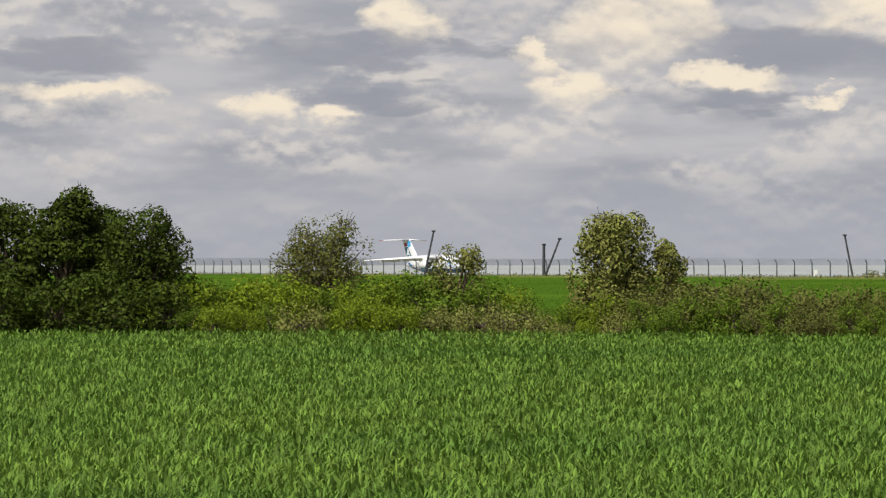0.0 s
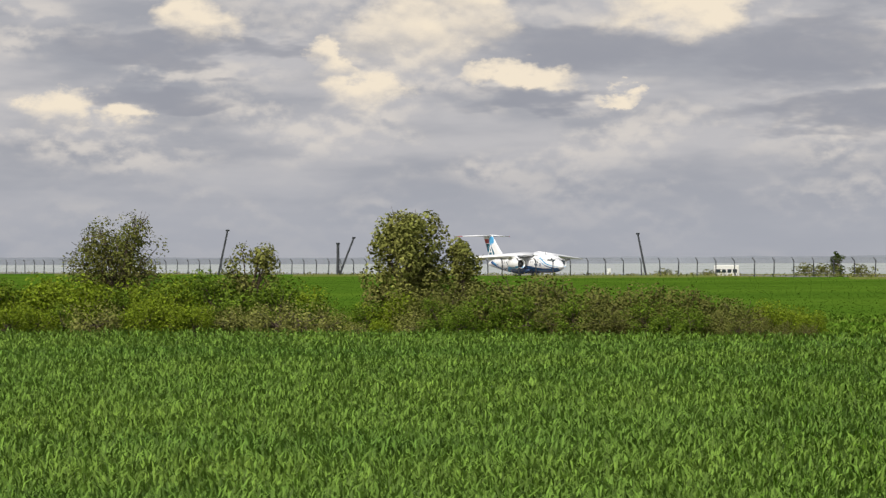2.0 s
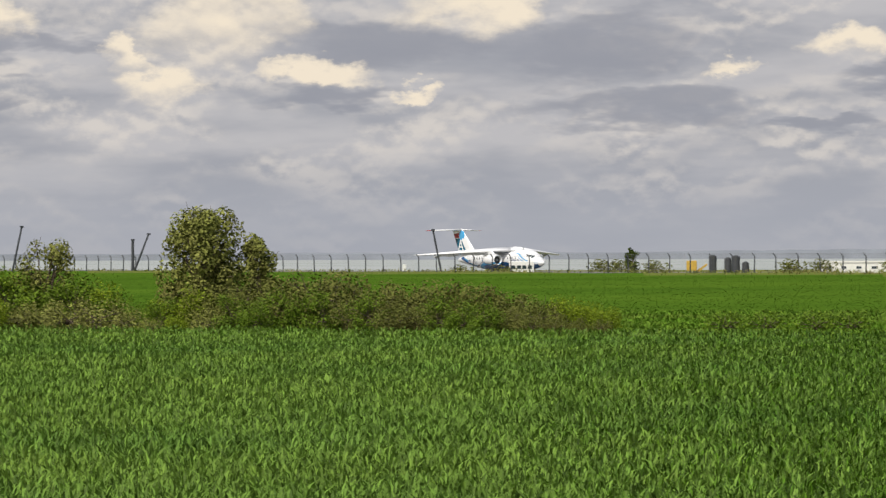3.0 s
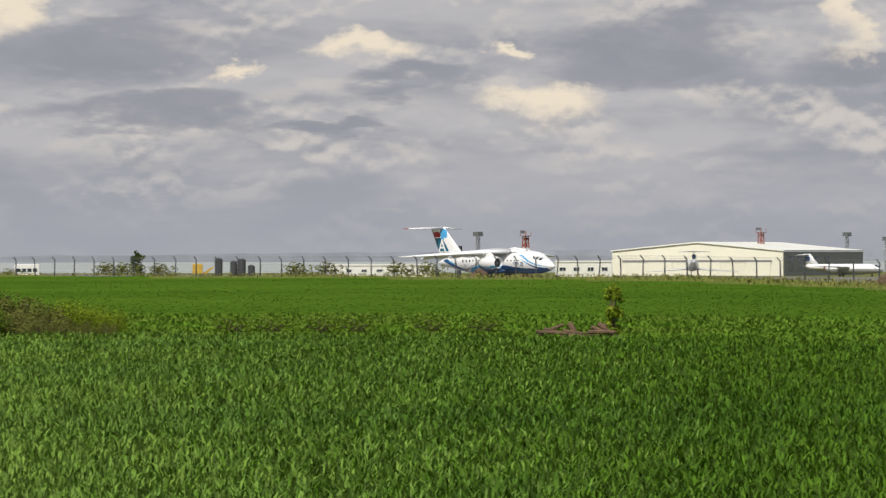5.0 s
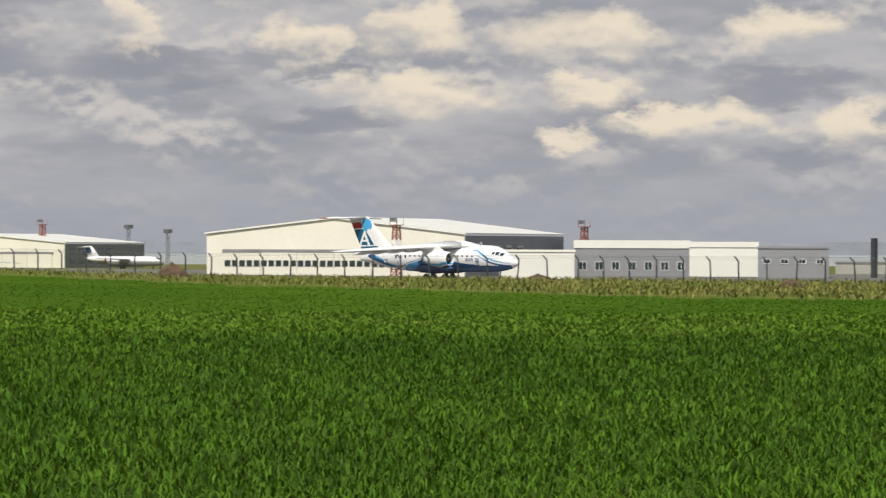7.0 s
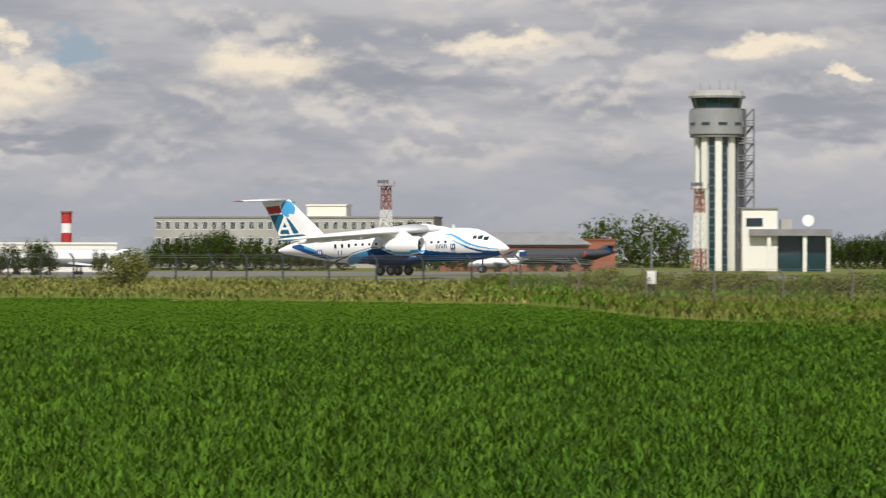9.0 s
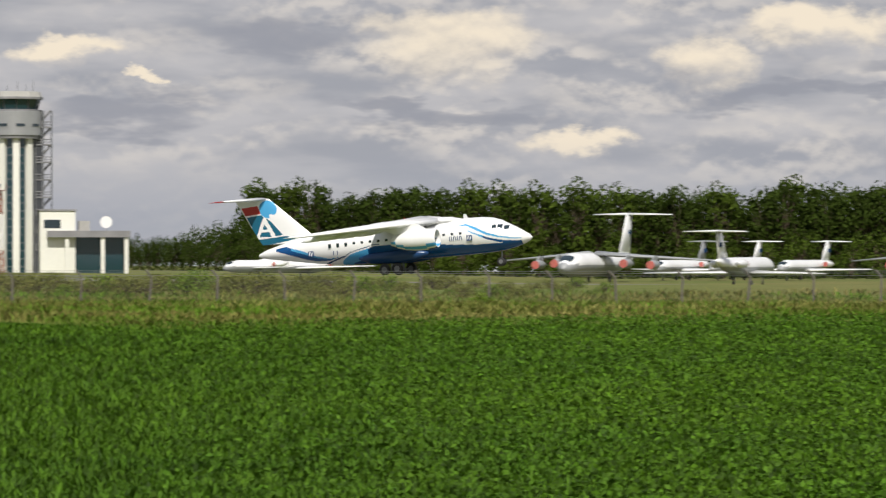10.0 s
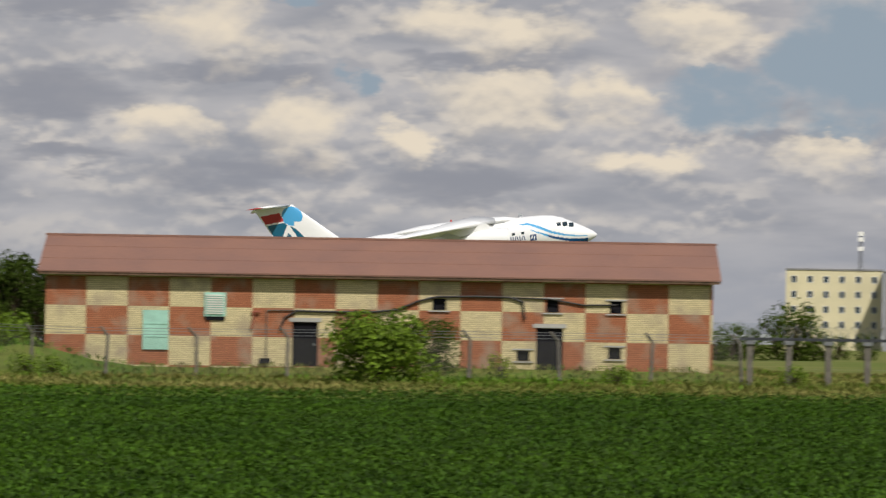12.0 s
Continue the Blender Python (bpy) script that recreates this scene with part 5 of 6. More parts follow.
def build_parked():
    heavy = "grey and white four-engined transport jet with red engine covers"
    build_jet(-326, 940, 20, heavy, 44, 2.5, 52, 14.8, 6.0, "four")
    build_jet(-246, 940, 18, heavy, 44, 2.5, 52, 14.8, 6.0, "four")
    build_jet(-293, 850, 195, "white three-engined jet parked tail-on", 40, 1.9, 36, 10.6, 2.4, "rear", anhedral=0.0)
    far = "white jet parked behind the others at the wood"
    build_jet(-307, 1000, 20, far, 34, 1.6, 28, 9.0, 2.2, "rear", anhedral=-0.02, fin="plane_grey")
    build_jet(-294.5, 1000, 20, far, 34, 1.6, 28, 9.0, 2.2, "rear", anhedral=-0.02)
    build_jet(-279, 1000, 20, far, 34, 1.6, 28, 9.0, 2.2, "rear", anhedral=-0.02)
    build_jet(-230.5, 860, 40, "small white propeller transport", 15, 1.15, 22, 7.5, 2.8, "none", tee=False)
    trijet = "small white trijet with a raised tailplane"
    build_jet(-393, 720, 48, trijet, 23, 1.2, 24, 6.8, 1.8, "rear", anhedral=-0.04)
    build_jet(-403.5, 700, 60, trijet, 12, 1.0, 14, 4.2, 1.6, "rear", anhedral=-0.04)
    build_jet(-494, 740, 75, "dark jet with red engine covers", 20, 1.35, 18, 4.6, 1.9, "rear", paint="post_dark", under="post_dark", fin="post_dark")
    build_jet(-508, 735, 70, "white aircraft nose beside dark jets", 10, 0.95, 14, 3.6, 1.6, "none", tee=False)
    build_jet(-812, 950, -72, "white trijet parked before a grey hangar", 18, 1.1, 18, 4.9, 1.9, "rear", anhedral=-0.04)
    build_jet(-846, 955, 178, "grey T-tailed aircraft parked tail-on before a hangar", 20, 1.3, 20, 5.6, 1.7, "none", under="plane_white", fin="metal_light")
    build_jet(-617, 660, 75, "white jet with a red stripe among trees", 15, 1.1, 16, 3.4, 1.7, "none", tee=False)
    build_jet(-603, 650, 75, "white jet with a red stripe among trees", 17, 1.25, 17, 3.8, 1.7, "none", tee=False)


# ---- control tower and buildings ----
def build_tower():
    d = 850
    ob = thing("control_tower", facing(-458.0, d, 4) @ Matrix.Scale(1.05, 4), "airport control tower with glazed cab and silver drum", "control tower")
    n = 40

    def drum(z0, z1, r0, r1, mat, name, label="", seg=n):
        bm = bmesh.new()
        tube(bm, (0, 0, z0), (0, 0, z1), r0, r1, seg)
        return part(name, bm, M[mat], ob, label)
    drum(-1, 24.4, 3.6, 3.6, "glass_green", "stair_core")
    for k in range(7):
        bm = bmesh.new()
        box(bm, -0.6, -4.25, -1, 0.6, -3.4, 24.4)
        part("pillar", bm, M["cladding_white"], ob, "", False, pose(0, 0, 0, 0, 0, (k - 3) * 38))
    for k in range(16):
        z = 1.0 + 1.45 * k
        bm = bmesh.new()
        tube(bm, (0, 0, z), (0, 0, z + 0.14), 3.68, n=n)
        part("glazing_bar", bm, M["steel"], ob)
    drum(24.4, 25.0, 4.9, 5.0, "roof_grey", "collar")
    drum(25.0, 29.4, 5.15, 5.15, "metal_light", "drum", "silver panelled drum")
    for k in range(5):
        part("slot_window", boxed(-0.8, -5.22, 26.6, 0.8, -5.1, 27.1), M["glass"], ob, "", False, pose(0, 0, 0, 0, 0, -72 + 36 * k + 8))
    drum(29.4, 29.7, 4.8, 4.8, "roof_grey", "gallery")
    drum(29.7, 31.6, 4.15, 4.6, "glass_green", "cab_glazing", "tinted control cab windows", 12)
    for k in range(12):
        a = 2 * math.pi * (k + 0.0) / 12
        part("mullion", tube(bmesh.new(), (4.2 * math.cos(a), 4.2 * math.sin(a), 29.7), (4.65 * math.cos(a), 4.65 * math.sin(a), 31.6), 0.1, n=5), M["post_dark"], ob)
    drum(31.6, 32.0, 5.2, 5.2, "roof_grey", "cab_cornice", "", 12)
    drum(32.0, 33.0, 5.1, 4.6, "plaster", "cab_roof", "", 12)
    part("lift_shaft", boxed(3.2, -2.0, -1, 4.9, 1.6, 29.6), M["post_dark"], ob)
    for x, y, h in ((-3, 0, 1.4), (-1.5, -2, 1.0), (0.5, 0, 1.8), (2.0, -1, 1.2), (3.4, 0, 1.9)):
        part("aerial", tube(bmesh.new(), (x, y, 33.0), (x, y, 33.2 + h), 0.07, 0.03, 5), M["steel"], ob)
    for k in range(8):
        z = 4.0 + 3.2 * k
        bm = bmesh.new()
        box(bm, 3.6, -2.2, z, 6.6, 1.5, z + 0.25)
        for x in (3.8, 4.7, 5.6, 6.5):
            tube(bm, (x, -2.15, z), (x, -2.15, z + 1.1), 0.06, n=4)
        tube(bm, (3.6, -2.15, z + 1.1), (6.6, -2.15, z + 1.1), 0.08, n=4)
        tube(bm, (3.6, -2.15, z + 0.6), (6.6, -2.15, z + 0.6), 0.06, n=4)
        tube(bm, (3.8, -1.2 - 0.6 * (k % 2), z), (6.4, -1.2 - 0.6 * (k % 2), z + 3.2), 0.2, n=4)
        part("stair_landing", bm, M["roof_grey"], ob)
    for x in (3.6, 5.1, 6.6):
        part("stair_post", tube(bmesh.new(), (x, -2.2, -1), (x, -2.2, 29.5), 0.14, n=5), M["steel"], ob)
    part("annex", boxed(4.2, -6, -1, 10.6, 6, 11.2), M["cladding_white"], ob, "white entrance block")
    part("annex_window", boxed(4.9, -6.08, 8.1, 7.9, -6.002, 9.6), M["glass"], ob)
    part("annex_roof", boxed(4.0, -6.2, 11.204, 10.8, 6.2, 11.5), M["roof_grey"], ob)
    part("canopy", boxed(5.4, -7.5, 6.4, 20.5, 4, 7.6), M["roof_grey"], ob, "dark flat canopy")
    part("lobby", boxed(10.62, -5, -1, 19.5, 3.5, 6.39), M["glass_green"], ob)
    for x in (9.0, 15.5, 19.8):
        part("column", boxed(x - 0.35, -7.2, -1, x + 0.35, -6.5, 6.39), M["cladding_white"], ob)
    part("roof_box", boxed(11.5, -3, 7.604, 13.5, 0, 9.4), M["plaster"], ob)
    bm = bmesh.new()
    tube(bm, (16.5, -2, 7.6), (16.5, -2, 8.6), 0.12)
    prof = [(0.05, 0.0), (0.5, 0.1), (0.9, 0.3), (1.1, 0.55)]
    loft([[Vector((16.5 + r * math.cos(a), -2.2 - q, 9.2 + r * math.sin(a))) for a in (2 * math.pi * k / 18 for k in range(18))] for r, q in prof], bm=bm)
    part("dish", bm, M["white"], ob, "white satellite dish")
    return ob


def brick_material():
    """Painted squares of cream and orange over coursed bricks, worn in places."""
    m = bpy.data.materials.new("painted_brick")
    m.use_nodes = True
    nt = m.node_tree
    p = nt.nodes["Principled BSDF"]
    p.inputs["Roughness"].default_value = 0.9
    co = nt.nodes.new("ShaderNodeTexCoord")
    turn = nt.nodes.new("ShaderNodeSeparateXYZ")
    nt.links.new(co.outputs["Object"], turn.inputs[0])
    flat = nt.nodes.new("ShaderNodeCombineXYZ")
    nt.links.new(turn.outputs[0], flat.inputs[0])
    nt.links.new(turn.outputs[2], flat.inputs[1])
    ck = nt.nodes.new("ShaderNodeTexChecker")
    mp = nt.nodes.new("ShaderNodeMapping")
    mp.inputs["Scale"].default_value = (1 / 1.935, 1 / 1.36, 1)
    mp.inputs["Location"].default_value = (0.02, -0.01, 0.5)
    nt.links.new(flat.outputs[0], mp.inputs[0])
    nt.links.new(mp.outputs[0], ck.inputs["Vector"])
    ck.inputs["Scale"].default_value = 1.0
    ck.inputs["Color1"].default_value = (0.64, 0.55, 0.32, 1)
    ck.inputs["Color2"].default_value = (0.37, 0.135, 0.065, 1)
    br = nt.nodes.new("ShaderNodeTexBrick")
    nt.links.new(flat.outputs[0], br.inputs["Vector"])
    br.inputs["Scale"].default_value = 1.0
    br.inputs["Brick Width"].default_value, br.inputs["Row Height"].default_value = 0.26, 0.088
    br.inputs["Mortar Size"].default_value = 0.010
    br.inputs["Color1"].default_value = (1, 1, 1, 1)
    br.inputs["Color2"].default_value = (0.78, 0.78, 0.78, 1)
    br.inputs["Mortar"].default_value = (0.45, 0.43, 0.40, 1)
    mul = nt.nodes.new("ShaderNodeMix")
    mul.data_type, mul.blend_type = "RGBA", "MULTIPLY"
    mul.inputs[0].default_value = 0.85
    nt.links.new(ck.outputs["Color"], mul.inputs[6])
    nt.links.new(br.outputs["Color"], mul.inputs[7])
    nz = nt.nodes.new("ShaderNodeTexNoise")
    nz.inputs["Scale"].default_value, nz.inputs["Detail"].default_value = 0.9, 6
    nt.links.new(co.outputs["Object"], nz.inputs["Vector"])
    rg = nt.nodes.new("ShaderNodeMapRange")
    rg.inputs[1].default_value, rg.inputs[2].default_value = 0.50, 0.78
    nt.links.new(nz.outputs["Fac"], rg.inputs[0])
    worn = nt.nodes.new("ShaderNodeMix")
    worn.data_type = "RGBA"
    nt.links.new(rg.outputs[0], worn.inputs[0])
    nt.links.new(mul.outputs[2], worn.inputs[6])
    worn.inputs[7].default_value = (0.30, 0.24, 0.18, 1)
    nt.links.new(worn.outputs[2], p.inputs["Base Color"])
    bn = nt.nodes.new("ShaderNodeBump")
    bn.inputs["Strength"].default_value, bn.inputs["Distance"].default_value = 0.6, 0.02
    nt.links.new(br.outputs["Fac"], bn.inputs["Height"])
    bn.invert = True
    nt.links.new(bn.outputs[0], p.inputs["Normal"])
    return m


def build_brick_house():
    """The long checkered brick building by the fence; its front lies on y = 205."""
    X0, X1, Y, Z0 = -18.45, 12.6, 205.0, 0.62
    H = 4.35
    ob = thing("brick_building", Matrix.Translation((X0, Y, Z0)), "long brick building painted in cream and orange squares", "building")
    W = X1 - X0
    holes = [(5.95, 7.1, 0.0, 0.0), (11.5, 12.7, 0.05, 2.1), (22.85, 24.1, 0.05, 2.0), (18.0, 18.65, 2.75, 3.3), (23.3, 23.9, 2.72, 3.35), (26.25, 26.85, 2.72, 3.3), (21.95, 22.55, 0.45, 0.95), (26.2, 26.8, 0.6, 1.15)]
    xs = sorted({0.0, W, *[h[0] for h in holes[1:]], *[h[1] for h in holes[1:]]})
    zs = sorted({-0.8, H, *[h[2] for h in holes[1:]], *[h[3] for h in holes[1:]]})
    bm = bmesh.new()
    grid = {}

    def vert(x, y, z):
        key = (round(x, 3), y, round(z, 3))
        if key not in grid:
            grid[key] = bm.verts.new((x, y, z))
        return grid[key]
    for x0, x1 in zip(xs, xs[1:]):
        for z0, z1 in zip(zs, zs[1:]):
            mx, mz = (x0 + x1) / 2, (z0 + z1) / 2
            if any(h[0] < mx < h[1] and h[2] < mz < h[3] for h in holes[1:]):
                continue
            for y in (0.0, 0.4):
                bm.faces.new([vert(x0, y, z0), vert(x1, y, z0), vert(x1, y, z1), vert(x0, y, z1)])
    for h in holes[1:]:
        for a, b in (((h[0], h[2]), (h[0], h[3])), ((h[1], h[2]), (h[1], h[3])), ((h[0], h[3]), (h[1], h[3])), ((h[0], h[2]), (h[1], h[2]))):
            q = [bm.verts.new((a[0], 0.0, a[1])), bm.verts.new((b[0], 0.0, b[1])), bm.verts.new((b[0], 0.4, b[1])), bm.verts.new((a[0], 0.4, a[1]))]
            bm.faces.new(q)
    brick = brick_material()
    part("wall", bm, brick, ob)
    side = bmesh.new()
    box(side, 0, 0.404, -0.8, 0.4, 8.6, H)
    box(side, W - 0.4, 0.404, -0.8, W, 8.6, H)
    box(side, 0.404, 8.2, -0.8, W - 0.404, 8.6, H)
    part("side_wall", side, brick, ob)
    for x in (0.0, W - 0.4):
        g = bmesh.new()
        a = [g.verts.new((x, y, z)) for y, z in ((0.0, H + 0.004), (8.6, H + 0.004), (4.3, H + 1.7))]
        b = [g.verts.new((x + 0.4, y, z)) for y, z in ((0.0, H + 0.004), (8.6, H + 0.004), (4.3, H + 1.7))]
        g.faces.new(a)
        g.faces.new(b[::-1])
        for k in range(3):
            g.faces.new((a[k], a[(k + 1) % 3], b[(k + 1) % 3], b[k]))
        part("gable", g, brick, ob)
    rust = material("rusted_roof_sheet", (0.225, 0.115, 0.08), 0.6, vary=0.18, scale=0.5, tint=(0.19, 0.10, 0.075), bump=0.1)
    E0, E1, R = H - 0.08, 5.98, 4.3
    for sgn in (0, 1):
        for k in range(3):
            f0, f1 = k / 3, (k + 1) / 3
            y0, y1 = -0.55 + (R + 0.55) * f0, -0.55 + (R + 0.55) * f1
            z0, z1 = E0 + (E1 - E0) * f0, E0 + (E1 - E0) * f1
            if sgn:
                y0, y1 = 2 * R - y0, 2 * R - y1
            r = bmesh.new()
            lift = 0.05 * (2 - k)
            q = [Vector((-0.35, y0, z0)), Vector((W + 0.35, y0, z0)), Vector((W + 0.35, y1, z1)), Vector((-0.35, y1, z1))]
            up = Vector((0, 0, 0.07))
            off = Vector((0, 0, 0.02 * k))
            loft([[v + off for v in q], [v + up + off for v in q]], bm=r)
            part("roof_sheet", r, rust, ob)
    part("ridge_cap", boxed(-0.4, R - 0.18, E1 + 0.06, W + 0.4, R + 0.18, E1 + 0.16), rust, ob)
    part("eave_board", boxed(-0.3, -0.51, E0 - 0.12, W + 0.3, -0.47, E0 - 0.005), M["log"], ob)
    part("soffit", boxed(-0.3, -0.47, E0 - 0.08, W + 0.3, -0.01, E0 - 0.03), M["log"], ob)
    for x0, x1, z0, z1 in ((11.5, 12.7, 0.05, 2.1), (22.85, 24.1, 0.05, 2.0)):
        dd = part("door", boxed(x0 + 0.02, 0.12, z0, x1 - 0.02, 0.2, z1 - 0.02), M["door"], ob, "dark blue-black metal door")
        part("lintel", boxed(x0 - 0.15, -0.03, z1 + 0.01, x1 + 0.15, -0.002, z1 + 0.2), M["plaster"], ob)
        part("handle", boxed(x1 - 0.2, 0.06, 1.0, x1 - 0.14, 0.12, 1.15), M["steel"], dd)
    for x0, x1, z0, z1 in holes[3:]:
        w = part("vent_window", boxed(x0 + 0.02, 0.14, z0 + 0.02, x1 - 0.02, 0.2, z1 - 0.02), M["door"], ob)
        part("sill", boxed(x0 - 0.18, -0.08, z0 - 0.07, x1 + 0.18, -0.004, z0 - 0.01), M["plaster"], ob)
        part("lintel", boxed(x0 - 0.2, -0.05, z1 + 0.01, x1 + 0.2, -0.004, z1 + 0.08), M["plaster"], ob)
    sh = part("shutter", boxed(4.55, -0.08, 0.72, 5.75, -0.004, 2.55), M["mint"], ob, "mint green steel shutter")
    for z in (1.3, 1.9):
        part("rib", boxed(4.6, -0.10, z, 5.7, -0.082, z + 0.05), M["mint"], sh)
    part("rib", boxed(5.13, -0.10, 0.75, 5.18, -0.082, 2.5), M["mint"], sh)
    lou = part("louvre", boxed(7.4, -0.10, 2.30, 8.4, -0.004, 3.42), M["mint"], ob, "pale mint ventilation louvre")
    for k in range(9):
        part("slat", boxed(7.5, -0.16, 2.42 + 0.105 * k, 8.3, -0.102, 2.47 + 0.105 * k), M["cladding_white"], lou)
    # Added dark slab that imitates the louvre's shadow on the wall below it.
    part("louvre_shadow_box", boxed(7.45, -0.06, 2.12, 8.35, -0.004, 2.29), M["door"], ob)
    path = [(10.9, 1.7), (11.15, 2.3), (11.7, 2.62), (13.0, 2.6), (15.2, 2.62), (16.4, 2.75), (17.3, 3.15), (18.2, 3.38), (20.0, 3.42), (21.6, 3.4), (22.2, 3.2), (22.3, 2.4)]
    c = bmesh.new()
    for a, b in zip(path, path[1:]):
        tube(c, (a[0], -0.08, a[1]), (b[0], -0.08, b[1]), 0.055, n=6)
    part("cable", c, M["cable"], ob, "black cable sagging along the wall")
    c = bmesh.new()
    for a, b in (((21.6, 3.4), (23.5, 3.35)), ((23.5, 3.35), (25.0, 3.1)), ((25.0, 3.1), (26.6, 3.12))):
        tube(c, (a[0], -0.07, a[1]), (b[0], -0.07, b[1]), 0.04, n=6)
    part("cable", c, M["cable"], ob)
    c = bmesh.new()
    tube(c, (9.6, -0.10, 1.75), (9.75, -0.12, 2.6), 0.05, n=6)
    tube(c, (9.6, -0.10, 2.55), (10.0, -0.12, 2.55), 0.05, n=6)
    part("bracket", c, M["rust"], ob, "rusty wall bracket")
    c = bmesh.new()
    tube(c, (10.3, -0.06, 0.2), (10.3, -0.06, 2.62), 0.03, n=6)
    tube(c, (10.3, -0.06, 2.62), (12.0, -0.06, 2.66), 0.03, n=6)
    part("conduit", c, M["post"], ob)
    part("meter_box", boxed(10.0, -0.14, 0.15, 10.5, -0.004, 0.4), M["door"], ob)
    return ob


def build_far_buildings():
    build_hangar(-845, 1000, -24, 42.3, 48, 5.5, 7.4, "cladding", "wide cream sheet-metal hangar with a grey side", False)
    build_block(-877, -864.3, 930, 0, 12, 3.2, "cladding_white", "low white store beside the far hangar", roof="cladding_white", floors=1, bays=4, w=1.4, hw=0.9, sill=1.3)
    build_block(-929, -905, 930, 0, 12, 2.5, "cladding_white", "long low white shed across the airfield", roof="cladding_white", floors=1, bays=7, w=1.2, hw=0.7, sill=1.1)
    build_hangar(-764.5, 690, -22, 43.5, 47, 6.45, 8.9, "cladding", "large cream hangar with a band of door windows", True)
    build_block(-727, -710, 640, 0, 12, 3.9, "cladding_white", "low white box-like store with a dark doorway", roof="cladding_white")
    build_block(-710, -684, 720, 0, 18, 4.6, "cladding_grey", "long low grey store with a white roof edge", roof="cladding_white", floors=1, bays=7, parapet=1.3)
    build_block(-684, -668.5, 720, 0, 18, 4.8, "cladding_white", "long low white store", roof="cladding_white", floors=0, parapet=0.9)
    build_block(-668.5, -652.5, 690, 0, 16, 4.6, "cladding_grey", "low grey store with small windows", roof="cladding_grey", floors=1, bays=4, w=1.2, hw=0.8, sill=2.2)
    build_block(-651, -633, 820, 0, 10, 2.0, "plaster", "low grey wall of a far store", roof="roof_grey")
    build_block(-632, -594, 730, 0, 14, 4.6, "cladding_white", "white single-storey building among trees", roof="cladding_white", floors=1, bays=9, sill=1.4, w=1.6)
    build_block(-586, -522, 900, -8, 16, 10.2, "plaster", "three-storey grey office building with rows of windows", category="office building", floors=3, bays=30, w=1.05, hw=1.7, sill=1.2, storey=3.3)
    build_block(-551, -542, 905, -8, 8, 12.7, "cladding", "cream rooftop plant room", roof="cladding")
    build_block(-521, -487, 800, 0, 12, 4.4, "brick_red", "red brick single-storey house with a grey roof", category="house", floors=1, bays=9, sill=1.3, w=1.2)
    roof = thing("hipped_roof", facing(-504, 800), "grey hipped roof on a red brick house", "roof")
    bm = bmesh.new()
    lo = [Vector(p) for p in ((-14.2, -0.6, 4.8), (14.2, -0.6, 4.8), (14.2, 12.6, 4.8), (-14.2, 12.6, 4.8))]
    hi = [Vector(p) for p in ((-10, 5.5, 7.1), (10, 5.5, 7.1), (10, 6.5, 7.1), (-10, 6.5, 7.1))]
    loft([lo, hi], bm=bm)
    part("roof_slope", bm, M["roof_grey"], roof)
    build_block(-488, -481, 860, 0, 8, 5.6, "brick_red", "red flat-roofed annex behind the tarmac", roof="rust")
    build_block(77.8, 99.5, 940, 0, 14, 17.0, "plaster_yellow", "yellow five-storey apartment block", category="apartment block", floors=5, bays=6, w=1.3, hw=1.5, sill=1.5, storey=3.2)
    build_block(99.7, 106, 930, 0, 14, 16.6, "cladding_grey", "dark grey stair wing of the apartment block", floors=0)
    ch = thing("chimney", Matrix.Translation(ground_at(-605.3, 780)), "red and white banded boiler chimney", "chimney")
    for k, mat in enumerate(("white", "white", "red", "white", "red")):
        z0 = (0, 3, 5.0, 6.7, 8.4)[k]
        z1 = (3, 5.0, 6.7, 8.4, 10.2)[k]
        part("band", tube(bmesh.new(), (0, 0, z0), (0, 0, z1), 0.95, 0.93, 18), M[mat], ch)
    part("rim", tube(bmesh.new(), (0, 0, 10.2), (0, 0, 10.5), 1.05, 1.05, 18), M["rust"], ch)
    pole = thing("mast", Matrix.Translation(ground_at(-642.3, 700)), "dark square steel mast", "mast")
    part("shaft", boxed(-0.4, -0.4, -0.3, 0.4, 0.4, 6.3, bevel=0.05), M["post_dark"], pole)
    sign = thing("sign_board", Matrix.Translation(ground_at(-638, 600)), "dark sign board on a post", "sign")
    part("board", boxed(-0.75, -0.06, 1.5, 0.75, 0.06, 2.6, bevel=0.02), M["post_dark"], sign)
    part("leg", boxed(-0.08, -0.05, -0.2, 0.08, 0.05, 1.5), M["post_dark"], sign)


